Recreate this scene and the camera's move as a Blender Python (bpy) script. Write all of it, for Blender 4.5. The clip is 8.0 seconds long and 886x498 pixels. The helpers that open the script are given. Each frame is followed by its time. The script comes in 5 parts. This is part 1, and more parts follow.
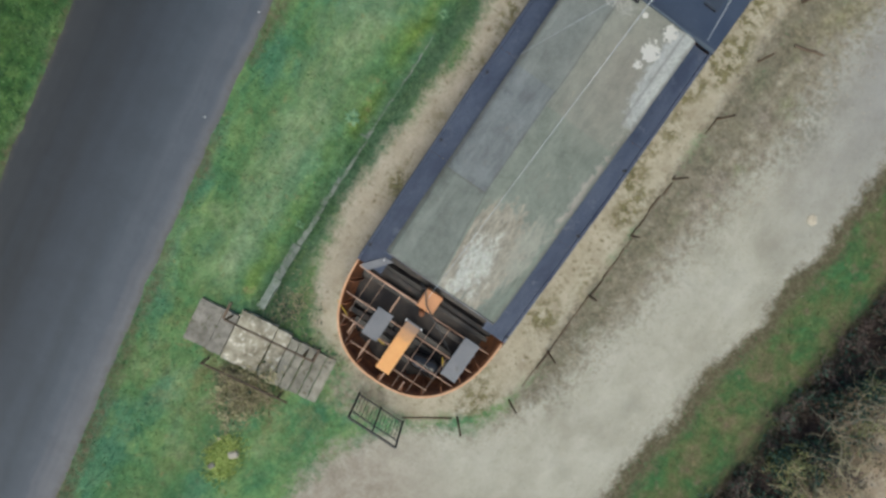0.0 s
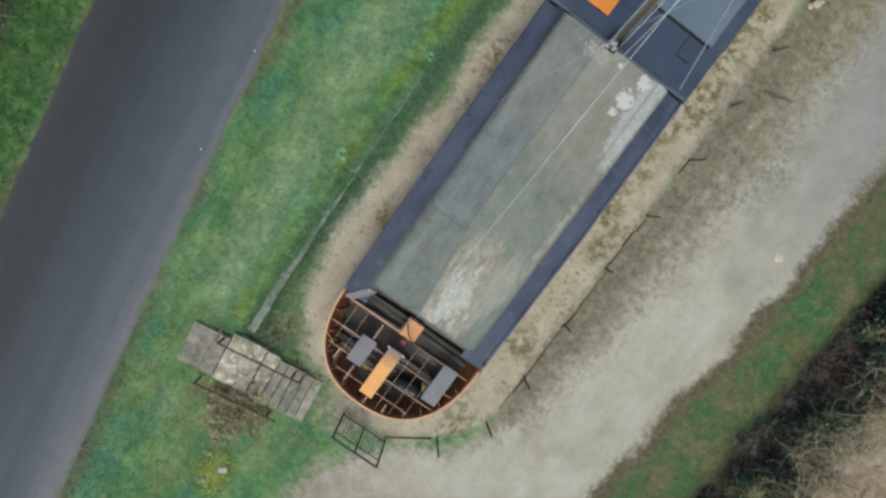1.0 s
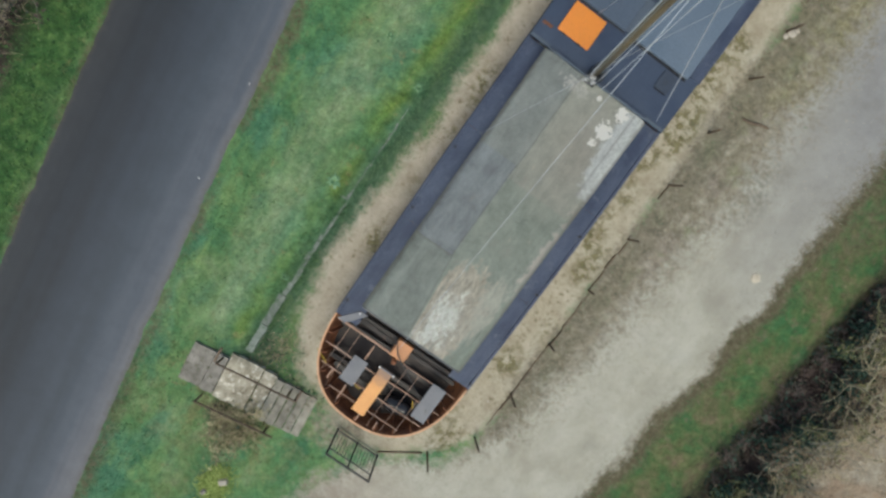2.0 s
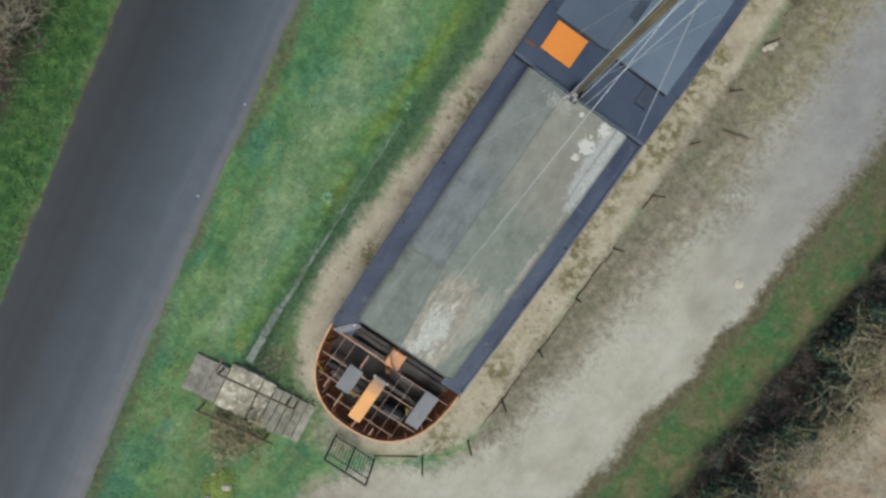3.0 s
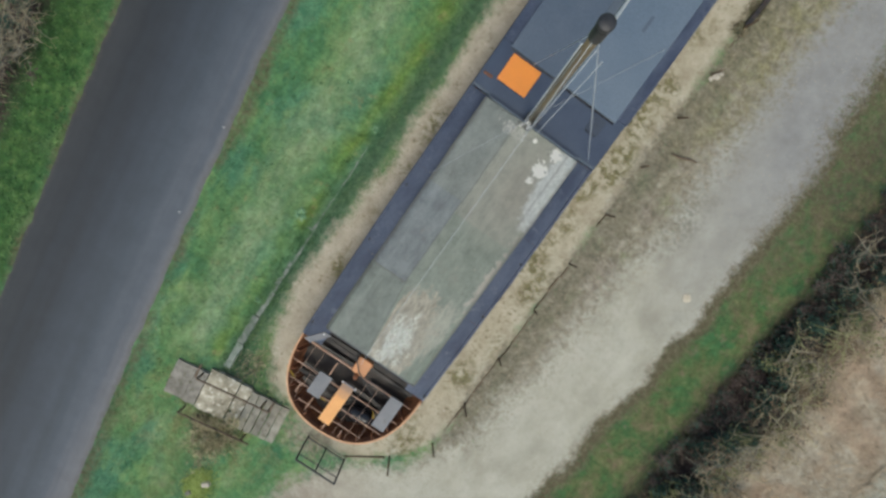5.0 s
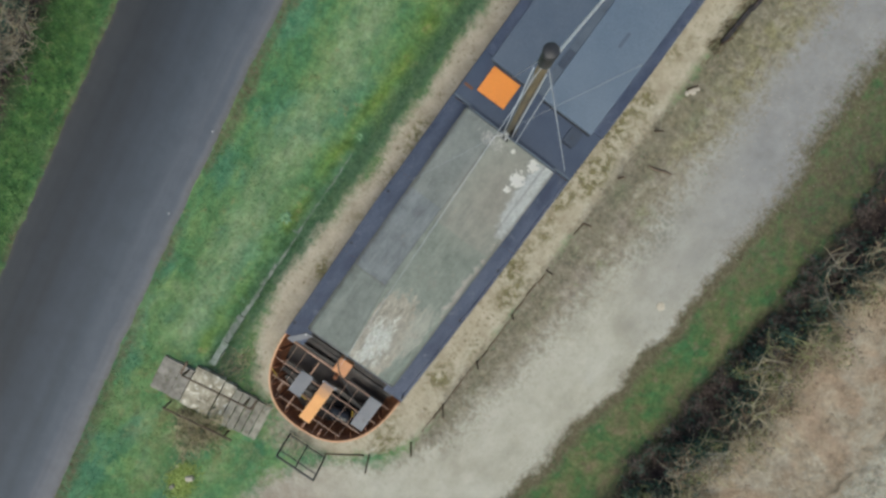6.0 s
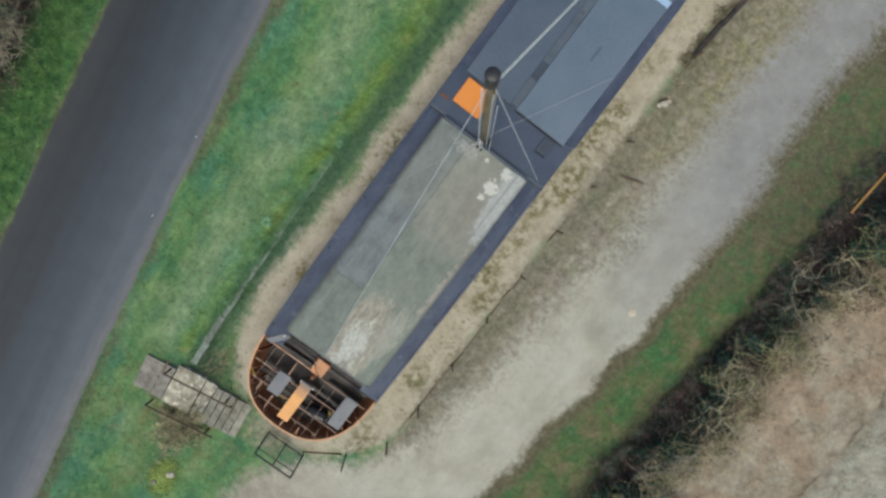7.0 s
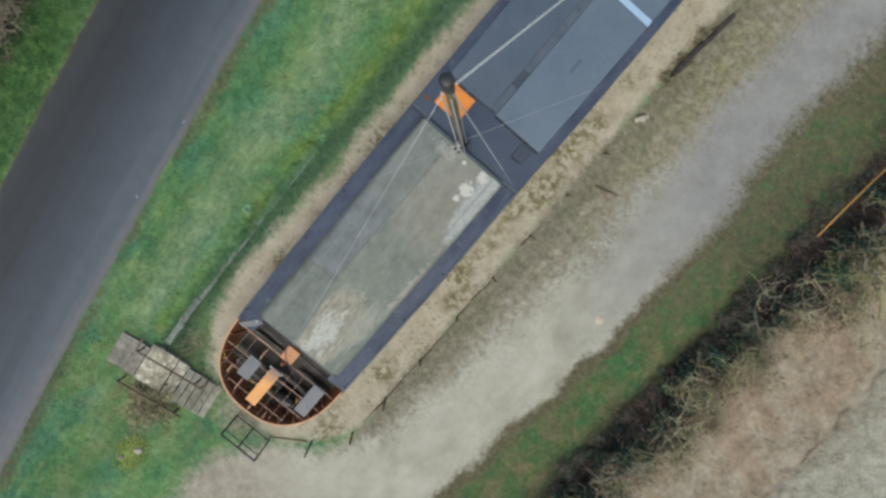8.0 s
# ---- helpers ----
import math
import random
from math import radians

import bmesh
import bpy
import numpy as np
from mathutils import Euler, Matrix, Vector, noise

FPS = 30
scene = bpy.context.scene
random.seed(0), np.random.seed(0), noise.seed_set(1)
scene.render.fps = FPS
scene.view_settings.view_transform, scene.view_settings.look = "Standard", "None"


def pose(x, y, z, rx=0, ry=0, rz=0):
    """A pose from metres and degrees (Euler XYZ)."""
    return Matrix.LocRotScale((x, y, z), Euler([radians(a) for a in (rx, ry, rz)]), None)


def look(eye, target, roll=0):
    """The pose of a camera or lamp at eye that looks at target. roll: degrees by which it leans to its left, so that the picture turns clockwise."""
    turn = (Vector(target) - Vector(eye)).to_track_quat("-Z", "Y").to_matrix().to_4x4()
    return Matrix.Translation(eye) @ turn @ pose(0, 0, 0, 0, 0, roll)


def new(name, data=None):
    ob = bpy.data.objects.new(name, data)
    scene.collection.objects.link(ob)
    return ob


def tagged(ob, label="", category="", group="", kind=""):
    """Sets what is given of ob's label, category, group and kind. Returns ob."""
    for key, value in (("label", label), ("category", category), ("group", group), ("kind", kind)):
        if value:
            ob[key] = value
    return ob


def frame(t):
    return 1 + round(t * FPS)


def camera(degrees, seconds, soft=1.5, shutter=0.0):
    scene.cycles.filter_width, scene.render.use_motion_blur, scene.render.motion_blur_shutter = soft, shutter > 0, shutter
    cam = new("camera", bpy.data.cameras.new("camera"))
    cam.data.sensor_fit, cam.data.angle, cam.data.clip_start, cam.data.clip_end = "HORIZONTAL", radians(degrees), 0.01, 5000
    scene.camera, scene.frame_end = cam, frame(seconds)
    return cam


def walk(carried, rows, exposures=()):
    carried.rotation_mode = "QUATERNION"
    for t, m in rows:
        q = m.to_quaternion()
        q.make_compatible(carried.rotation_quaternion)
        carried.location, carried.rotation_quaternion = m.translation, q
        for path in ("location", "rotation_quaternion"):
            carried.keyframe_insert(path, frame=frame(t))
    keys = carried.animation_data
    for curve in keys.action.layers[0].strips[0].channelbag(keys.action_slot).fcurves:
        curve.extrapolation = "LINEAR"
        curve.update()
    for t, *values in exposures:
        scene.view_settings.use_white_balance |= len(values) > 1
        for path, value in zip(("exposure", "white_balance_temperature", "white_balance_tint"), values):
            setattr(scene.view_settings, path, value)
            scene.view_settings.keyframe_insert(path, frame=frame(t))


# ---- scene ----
# World: y runs along the boat from its open stern (y = 0) to the bow, x to starboard, ground at z = 0.
EXPOSURE, KELVIN, TINT = 0.05, 6700, 2
cam = camera(74.0, 8.0, soft=2.8)
PATH = [
    (0, -1.435, 1.730, 13.657, -5.19, -1.84, 34.58),
    (0.5, -1.568, 2.215, 13.965, -5.62, -1.98, 35.38),
    (1, -1.676, 2.670, 14.272, -5.72, -1.89, 35.77),
    (1.5, -1.786, 3.143, 14.548, -5.97, -1.65, 35.69),
    (3, -1.789, 4.115, 15.263, -6.68, -1.04, 34.59),
    (3.5, -1.716, 4.387, 15.498, -6.97, -1.10, 34.09),
    (4, -1.583, 4.664, 15.739, -7.02, -0.99, 33.97),
    (4.5, -1.471, 4.918, 15.995, -6.97, -0.95, 34.36),
    (6, -0.956, 5.618, 16.695, -6.81, -0.58, 36.10),
    (6.5, -0.735, 5.914, 16.896, -6.77, -0.44, 36.29),
    (7, -0.526, 6.160, 17.113, -6.77, -0.50, 36.82),
    (7.5, -0.239, 6.352, 17.328, -6.66, -0.38, 38.33),
    (8, 0.034, 6.547, 17.527, -6.64, -0.28, 40.43),
]
walk(cam, [(t, pose(x, y, z, rx, ry, rz)) for t, x, y, z, rx, ry, rz in PATH], [(0, EXPOSURE, KELVIN, TINT), (8, EXPOSURE, KELVIN, TINT)])

# ---- light: an even overcast sky, a weak wide sun high in the south ----
world = bpy.data.worlds.new("sky")
scene.world = world
world.use_nodes = True
wn = world.node_tree
sky = wn.nodes.new("ShaderNodeTexSky")
sky.sky_type, sky.sun_disc = "NISHITA", False
sky.sun_elevation, sky.sun_rotation = radians(63), radians(162)
sky.air_density, sky.dust_density = 1.0, 3.0
wn.links.new(sky.outputs[0], wn.nodes["Background"].inputs[0])
wn.nodes["Background"].inputs[1].default_value = 0.15
sun = new("sun", bpy.data.lights.new("sun", "SUN"))
sun.data.energy, sun.data.angle, sun.data.color = 1.2, radians(40), (1.0, 0.96, 0.9)
sun.matrix_world = look((8, -24, 50), (0, 0, 0))


# ---- materials ----
def nodes_of(name):
    m = bpy.data.materials.new(name)
    m.use_nodes = True
    return m, m.node_tree.nodes, m.node_tree.links, m.node_tree.nodes["Principled BSDF"]


def put(links, socket, value):
    if isinstance(value, bpy.types.NodeSocket):
        links.new(value, socket)
    elif isinstance(value, tuple):
        socket.default_value = (*value, 1.0) if len(value) == 3 and socket.type == "RGBA" else value
    else:
        socket.default_value = value


class Shader:
    """Short names for the nodes of one material, in world metres."""

    def __init__(self, name):
        self.m, self.n, self.l, self.bsdf = nodes_of(name)
        self.pos = self.n.new("ShaderNodeNewGeometry").outputs["Position"]

    def noise(self, scale, detail=4.0, rough=0.6, stretch=None, warp=0.0):
        node = self.n.new("ShaderNodeTexNoise")
        node.inputs["Scale"].default_value, node.inputs["Detail"].default_value = scale, detail
        node.inputs["Roughness"].default_value, node.inputs["Distortion"].default_value = rough, warp
        where = self.pos
        if stretch:
            s = self.n.new("ShaderNodeVectorMath")
            s.operation = "MULTIPLY"
            self.l.new(self.pos, s.inputs[0])
            s.inputs[1].default_value = stretch
            where = s.outputs[0]
        self.l.new(where, node.inputs["Vector"])
        return node.outputs["Fac"]

    def cells(self, scale, feature="F1", out="Distance", rand=1.0):
        node = self.n.new("ShaderNodeTexVoronoi")
        node.feature = feature
        node.inputs["Scale"].default_value = scale
        node.inputs["Randomness"].default_value = rand
        self.l.new(self.pos, node.inputs["Vector"])
        return node.outputs[out]

    def ramp(self, fac, *stops):
        node = self.n.new("ShaderNodeValToRGB")
        e = node.color_ramp.elements
        while len(e) < len(stops):
            e.new(0.5)
        for k, (at, col) in enumerate(stops):
            e[k].position = at
            e[k].color = (*col, 1) if isinstance(col, tuple) else (col, col, col, 1)
        self.l.new(fac, node.inputs[0])
        return node.outputs[0]

    def mix(self, fac, a, b, blend="MIX"):
        node = self.n.new("ShaderNodeMix")
        node.data_type, node.blend_type = "RGBA", blend
        put(self.l, node.inputs[0], fac)
        put(self.l, node.inputs[6], a)
        put(self.l, node.inputs[7], b)
        return node.outputs[2]

    def math(self, op, a, b=0.0, clamp=False):
        node = self.n.new("ShaderNodeMath")
        node.operation, node.use_clamp = op, clamp
        put(self.l, node.inputs[0], a)
        put(self.l, node.inputs[1], b)
        return node.outputs[0]

    def spot(self, centre, stretch, inner, outer):
        """1 near centre, falling to 0 at outer, in stretched metres."""
        sub = self.n.new("ShaderNodeVectorMath")
        sub.operation = "SUBTRACT"
        self.l.new(self.pos, sub.inputs[0])
        sub.inputs[1].default_value = centre
        mul = self.n.new("ShaderNodeVectorMath")
        mul.operation = "MULTIPLY"
        self.l.new(sub.outputs[0], mul.inputs[0])
        mul.inputs[1].default_value = stretch
        ln = self.n.new("ShaderNodeVectorMath")
        ln.operation = "LENGTH"
        self.l.new(mul.outputs[0], ln.inputs[0])
        r = self.n.new("ShaderNodeMapRange")
        self.l.new(ln.outputs["Value"], r.inputs[0])
        for k, v in zip((1, 2, 3, 4), (inner, outer, 1.0, 0.0)):
            r.inputs[k].default_value = v
        return r.outputs[0]

    def island(self):
        return self.n.new("ShaderNodeNewGeometry").outputs["Random Per Island"]

    def random(self):
        return self.n.new("ShaderNodeObjectInfo").outputs["Random"]

    def attribute(self, name):
        node = self.n.new("ShaderNodeAttribute")
        node.attribute_name = name
        s = self.n.new("ShaderNodeSeparateColor")
        self.l.new(node.outputs["Color"], s.inputs[0])
        return s.outputs

    def bump(self, height, strength=0.4, distance=0.02):
        b = self.n.new("ShaderNodeBump")
        b.inputs["Strength"].default_value, b.inputs["Distance"].default_value = strength, distance
        self.l.new(height, b.inputs["Height"])
        self.l.new(b.outputs[0], self.bsdf.inputs["Normal"])

    def finish(self, color, rough=0.8, metal=0.0, spec=None):
        put(self.l, self.bsdf.inputs["Base Color"], color)
        put(self.l, self.bsdf.inputs["Roughness"], rough)
        put(self.l, self.bsdf.inputs["Metallic"], metal)
        if spec is not None:
            self.bsdf.inputs["Specular IOR Level"].default_value = spec
        return self.m


def worn(name, a, b, scale=3.0, fine=40.0, rough=0.7, metal=0.0, dirt=None, dirt_at=0.62, depth=0.004, vary=0.0, stretch=None, spec=None):
    """A surface that drifts between two colours, with grain and stains of a third."""
    s = Shader(name)
    col = s.mix(s.ramp(s.noise(scale, 5, stretch=stretch), (0.35, 0.0), (0.65, 1.0)), a, b)
    grain = s.noise(fine, 3)
    col = s.mix(0.35, col, s.mix(1.0, col, s.ramp(grain, (0.25, 0.55), (0.75, 1.45)), "MULTIPLY"))
    if dirt:
        col = s.mix(s.ramp(s.noise(scale * 2.3, 8, 0.7), (dirt_at, 0.0), (dirt_at + 0.1, 0.85)), col, dirt)
    if vary:
        col = s.mix(1.0, col, s.ramp(s.random(), (0.0, 1.0 - vary), (1.0, 1.0 + vary)), "MULTIPLY")
    s.bump(grain, 0.5, depth)
    return s.finish(col, rough, metal, spec)


def grass_colour(s, worn_band, lush, rough):
    """Patchy winter grass: teal and mid-green drifts, a trodden pale band, yellow-green near the edging, some straw."""
    base = s.ramp(s.noise(0.9, 6, 0.66, stretch=(1.0, 0.55, 1.0), warp=0.4), (0.34, (0.062, 0.160, 0.080)), (0.46, (0.090, 0.205, 0.085)), (0.56, (0.135, 0.240, 0.095)), (0.68, (0.215, 0.300, 0.150)))
    base = s.mix(s.ramp(s.noise(0.62, 5, 0.62, stretch=(1.0, 0.5, 1.0), warp=0.3), (0.48, 0.0), (0.59, 0.7)), base, s.ramp(s.noise(5, 5, 0.7), (0.35, (0.054, 0.165, 0.098)), (0.65, (0.115, 0.245, 0.145))))
    base = s.mix(s.ramp(s.noise(1.6, 6, 0.7, stretch=(1.0, 0.6, 1.0)), (0.52, 0.0), (0.64, 0.6)), base, (0.195, 0.290, 0.110))
    pale = s.math("MULTIPLY", worn_band, s.ramp(s.noise(1.0, 6, 0.7, stretch=(1.2, 0.45, 1.0)), (0.36, 0.35), (0.56, 1.0)))
    base = s.mix(s.math("MULTIPLY", pale, 0.88), base, s.ramp(s.noise(4, 6, 0.72, stretch=(1.0, 0.7, 1.0)), (0.3, (0.160, 0.250, 0.120)), (0.7, (0.330, 0.400, 0.235))))
    base = s.mix(s.math("MULTIPLY", lush, 0.8), base, s.ramp(s.noise(5, 5, 0.7), (0.3, (0.078, 0.155, 0.028)), (0.48, (0.150, 0.235, 0.048)), (0.62, (0.200, 0.285, 0.070)), (0.72, (0.235, 0.175, 0.075))))
    base = s.mix(s.math("MULTIPLY", rough, 0.93), base, s.ramp(s.noise(1.1, 7, 0.68, warp=0.4), (0.34, (0.046, 0.128, 0.050)), (0.45, (0.068, 0.130, 0.048)), (0.54, (0.102, 0.128, 0.052)), (0.66, (0.165, 0.135, 0.078))))
    far = s.ramp(s.noise(3.0, 6, 0.74), (0.34, (0.018, 0.056, 0.015)), (0.50, (0.046, 0.112, 0.030)), (0.66, (0.110, 0.190, 0.058)))
    base = s.mix(s.math("MULTIPLY", s.attribute("cover_e")[0], 0.85), base, far)
    base = s.mix(s.ramp(s.noise(2.4, 6, 0.75), (0.59, 0.0), (0.70, 0.65)), base, (0.265, 0.225, 0.110))
    tired = s.math("MULTIPLY", s.spot((-2.6, -4.2, 0), (0.32, 0.45, 0), 0.3, 1.1), s.ramp(s.noise(2.0, 7, 0.74, warp=0.4), (0.47, 0.0), (0.58, 0.7)))
    base = s.mix(tired, base, s.ramp(s.noise(5, 5, 0.75), (0.36, (0.120, 0.115, 0.050)), (0.62, (0.240, 0.225, 0.110))))
    base = s.mix(s.ramp(s.noise(2.2, 6, 0.74), (0.30, 0.6), (0.40, 0.0)), base, (0.045, 0.110, 0.048))
    base = s.mix(s.math("MULTIPLY", s.ramp(s.noise(2.7, 6, 0.75), (0.54, 0.0), (0.64, 0.65)), rough), base, (0.185, 0.140, 0.095))
    base = s.mix(1.0, base, s.ramp(s.noise(3.2, 6, 0.72), (0.30, 0.76), (0.70, 1.25)), "MULTIPLY")
    base = s.mix(1.0, base, s.ramp(s.noise(8, 5, 0.75), (0.30, 0.80), (0.70, 1.20)), "MULTIPLY")
    base = s.mix(1.0, base, s.ramp(s.noise(20, 3, 0.8), (0.30, 0.84), (0.70, 1.20)), "MULTIPLY")
    return base


def ground_material():
    s = Shader("ground_cover")
    m1, m2 = s.attribute("cover_a"), s.attribute("cover_b")
    edge = s.noise(4.5, 7, 0.72)
    edge2 = s.noise(14.0, 4, 0.7)
    rag = s.math("ADD", s.math("MULTIPLY", s.math("SUBTRACT", edge, 0.5), 1.5), s.math("MULTIPLY", s.math("SUBTRACT", edge2, 0.5), 0.8))

    def mask(weight, soft=0.12):
        v = s.math("ADD", weight, s.math("MULTIPLY", rag, s.math("MULTIPLY", s.math("MULTIPLY", weight, s.math("SUBTRACT", 1.0, weight)), 3.4)))
        return s.ramp(v, (0.5 - soft, 0.0), (0.5 + soft, 1.0))

    fine = s.noise(60, 3, 0.7)
    mid = s.noise(9, 5, 0.7)
    scf = s.attribute("cover_c")
    grass = s.mix(1.0, grass_colour(s, scf[1], scf[2], s.attribute("cover_d")[0]), s.ramp(fine, (0.25, 0.6), (0.75, 1.4)), "MULTIPLY")
    # darker teal grass beside the edging, with the edging's shade in its colour
    grass = s.mix(s.math("MULTIPLY", s.spot((-3.02, 0, 0), (1, 0, 0), 0.10, 0.45), s.math("MULTIPLY", s.spot((0, 9, 0), (0, 1, 0), 11.6, 13.0), 0.9)), grass, s.ramp(s.noise(5, 6, 0.75), (0.35, (0.038, 0.080, 0.046)), (0.65, (0.098, 0.165, 0.095))))
    sand = s.ramp(s.noise(1.7, 6, 0.65), (0.33, (0.365, 0.318, 0.228)), (0.5, (0.455, 0.412, 0.305)), (0.68, (0.525, 0.488, 0.380)))
    sand = s.mix(s.ramp(mid, (0.56, 0.0), (0.72, 0.45)), sand, (0.215, 0.185, 0.115))
    sand = s.mix(s.math("MULTIPLY", s.spot((-2.5, 0, 0), (1, 0, 0), 0.4, 1.0), 0.7), sand, s.ramp(s.noise(2.4, 6, 0.72), (0.33, (0.340, 0.292, 0.220)), (0.52, (0.455, 0.402, 0.316)), (0.68, (0.545, 0.490, 0.400))))
    speck = s.math("MULTIPLY", s.ramp(s.noise(7.5, 6, 0.72), (0.56, 0.0), (0.61, 0.75)), s.ramp(s.noise(1.3, 4, 0.6), (0.44, 0.25), (0.56, 1.0)))
    sand = s.mix(speck, sand, (0.175, 0.150, 0.080))
    sand = s.mix(1.0, sand, s.ramp(fine, (0.2, 0.78), (0.8, 1.2)), "MULTIPLY")
    track = s.ramp(s.noise(0.9, 6, 0.6, stretch=(1.3, 0.7, 1)), (0.28, (0.350, 0.335, 0.275)), (0.48, (0.440, 0.428, 0.360)), (0.60, (0.475, 0.465, 0.398)), (0.75, (0.525, 0.518, 0.455)))
    track = s.mix(s.ramp(s.noise(3.2, 7, 0.72), (0.55, 0.0), (0.74, 0.4)), track, (0.27, 0.245, 0.195))
    track = s.mix(1.0, track, s.ramp(s.noise(60, 4, 0.8), (0.25, 0.80), (0.75, 1.18)), "MULTIPLY")
    track = s.mix(1.0, track, (1.02, 1.01, 0.97), "MULTIPLY")
    track = s.mix(s.ramp(s.noise(9, 6, 0.8), (0.58, 0.0), (0.66, 0.6)), track, (0.25, 0.225, 0.165))
    track = s.mix(s.ramp(s.noise(0.6, 5, 0.65), (0.52, 0.0), (0.66, 0.5)), track, (0.330, 0.305, 0.235))
    track = s.mix(s.math("MULTIPLY", s.spot((6.5, 15.5, 0), (0.36, 0.10, 0), 0.45, 1.10), 0.9), track, s.ramp(s.noise(1.6, 6, 0.7), (0.3, (0.225, 0.222, 0.215)), (0.7, (0.325, 0.322, 0.312))))
    track = s.mix(s.math("MULTIPLY", s.spot((0.8, -5.2, 0), (0.32, 0.42, 0), 0.3, 1.1), 0.8), track, s.ramp(s.noise(2.6, 7, 0.78), (0.36, (0.250, 0.205, 0.155)), (0.62, (0.430, 0.385, 0.315))))
    tuft = s.math("MULTIPLY", s.spot((5.05, 8.2, 0), (1.1, 0.5, 0), 0.2, 0.8), s.ramp(s.noise(8, 6, 0.75), (0.48, 0.0), (0.56, 0.7)))
    track = s.mix(tuft, track, (0.190, 0.190, 0.150))
    fringe = s.math("MULTIPLY", s.ramp(m2[1], (0.62, 1.0), (0.985, 0.0)), s.ramp(s.noise(5.5, 7, 0.8), (0.50, 0.0), (0.57, 0.75)))
    track = s.mix(fringe, track, (0.215, 0.185, 0.130))
    dry = s.ramp(s.noise(3.0, 7, 0.72), (0.32, (0.165, 0.145, 0.100)), (0.47, (0.265, 0.238, 0.170)), (0.58, (0.345, 0.315, 0.238)), (0.70, (0.450, 0.415, 0.330)))
    dry = s.mix(s.ramp(s.noise(0.8, 6, 0.68), (0.49, 0.0), (0.60, 0.6)), dry, s.ramp(s.noise(5, 6, 0.75), (0.36, (0.190, 0.165, 0.130)), (0.62, (0.345, 0.300, 0.245))))
    dry = s.mix(s.ramp(s.noise(1.5, 6, 0.7), (0.54, 0.0), (0.66, 0.7)), dry, (0.175, 0.195, 0.095))
    dry = s.mix(s.ramp(s.noise(7.0, 7, 0.8), (0.56, 0.0), (0.68, 0.7)), dry, (0.110, 0.098, 0.060))
    dry = s.mix(s.ramp(s.noise(1.9, 6, 0.76), (0.55, 0.0), (0.63, 0.6)), dry, (0.470, 0.428, 0.340))
    for at, wide in (((3.56, 1.23, 0), 0.55), ((3.50, 8.3, 0), 0.75), ((3.45, 6.2, 0), 0.4), ((3.9, 11.2, 0), 0.7)):
        g = s.math("ADD", s.spot(at, (1.3, 0.6, 0), 0.0, wide), s.math("MULTIPLY", s.math("SUBTRACT", s.noise(6, 6, 0.75), 0.5), 1.6))
        dry = s.mix(s.ramp(g, (0.45, 0.0), (0.85, 0.55)), dry, s.ramp(s.noise(8, 5, 0.75), (0.35, (0.085, 0.125, 0.065)), (0.65, (0.200, 0.240, 0.140))))
    dry = s.mix(s.math("MULTIPLY", s.spot((4.0, 13.5, 0), (0.7, 0.20, 0), 0.35, 1.1), s.ramp(s.noise(1.8, 6, 0.72), (0.40, 0.85), (0.58, 0.1))), dry, s.ramp(s.noise(6, 6, 0.75), (0.36, (0.150, 0.138, 0.066)), (0.62, (0.330, 0.305, 0.165))))
    mat = s.math("ADD", s.spot((3.45, 0, 0), (1, 0, 0), 0.1, 0.75), s.math("MULTIPLY", s.math("SUBTRACT", s.noise(1.6, 6, 0.7), 0.5), 1.3))
    dry = s.mix(s.ramp(mat, (0.35, 0.0), (0.75, 0.6)), dry, s.ramp(s.noise(6, 6, 0.76), (0.34, (0.115, 0.105, 0.068)), (0.64, (0.255, 0.232, 0.165))))
    dry = s.mix(1.0, dry, s.ramp(s.noise(4.0, 7, 0.78), (0.32, 0.66), (0.68, 1.28)), "MULTIPLY")
    dry = s.mix(1.0, dry, s.ramp(fine, (0.25, 0.6), (0.75, 1.3)), "MULTIPLY")
    # leaf litter, coloured near-black to carry the shade under the shrubs
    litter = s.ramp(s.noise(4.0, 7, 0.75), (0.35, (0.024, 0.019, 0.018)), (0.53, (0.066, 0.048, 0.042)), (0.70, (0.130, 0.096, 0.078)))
    scrub = s.ramp(s.noise(1.1, 7, 0.7), (0.30, (0.270, 0.200, 0.135)), (0.45, (0.380, 0.290, 0.205)), (0.56, (0.400, 0.325, 0.230)), (0.70, (0.470, 0.410, 0.310)))
    scrub = s.mix(s.ramp(s.noise(0.55, 6, 0.66, warp=0.4), (0.47, 0.0), (0.57, 0.8)), scrub, s.ramp(s.noise(2.4, 7, 0.74), (0.34, (0.270, 0.240, 0.175)), (0.64, (0.480, 0.440, 0.350))))
    scrub = s.mix(s.ramp(s.noise(1.7, 7, 0.74, warp=0.5), (0.56, 0.0), (0.66, 0.6)), scrub, (0.205, 0.165, 0.125))
    scrub = s.mix(1.0, scrub, s.ramp(s.noise(6, 6, 0.78, warp=0.6), (0.32, 0.72), (0.68, 1.25)), "MULTIPLY")
    scrub = s.mix(1.0, scrub, s.ramp(s.noise(30, 4, 0.75), (0.25, 0.7), (0.75, 1.25)), "MULTIPLY")
    field = s.ramp(s.noise(2.6, 7, 0.72), (0.33, (0.270, 0.255, 0.195)), (0.52, (0.375, 0.362, 0.288)), (0.70, (0.465, 0.455, 0.375)))
    crack = s.ramp(s.noise(5.0, 6, 0.8, warp=1.2), (0.36, 1.0), (0.44, 0.0))
    field = s.mix(1.0, field, s.ramp(s.noise(13, 6, 0.82, warp=0.5), (0.32, 0.66), (0.68, 1.28)), "MULTIPLY")
    field = s.mix(s.math("MULTIPLY", crack, 0.65), field, (0.155, 0.150, 0.110))
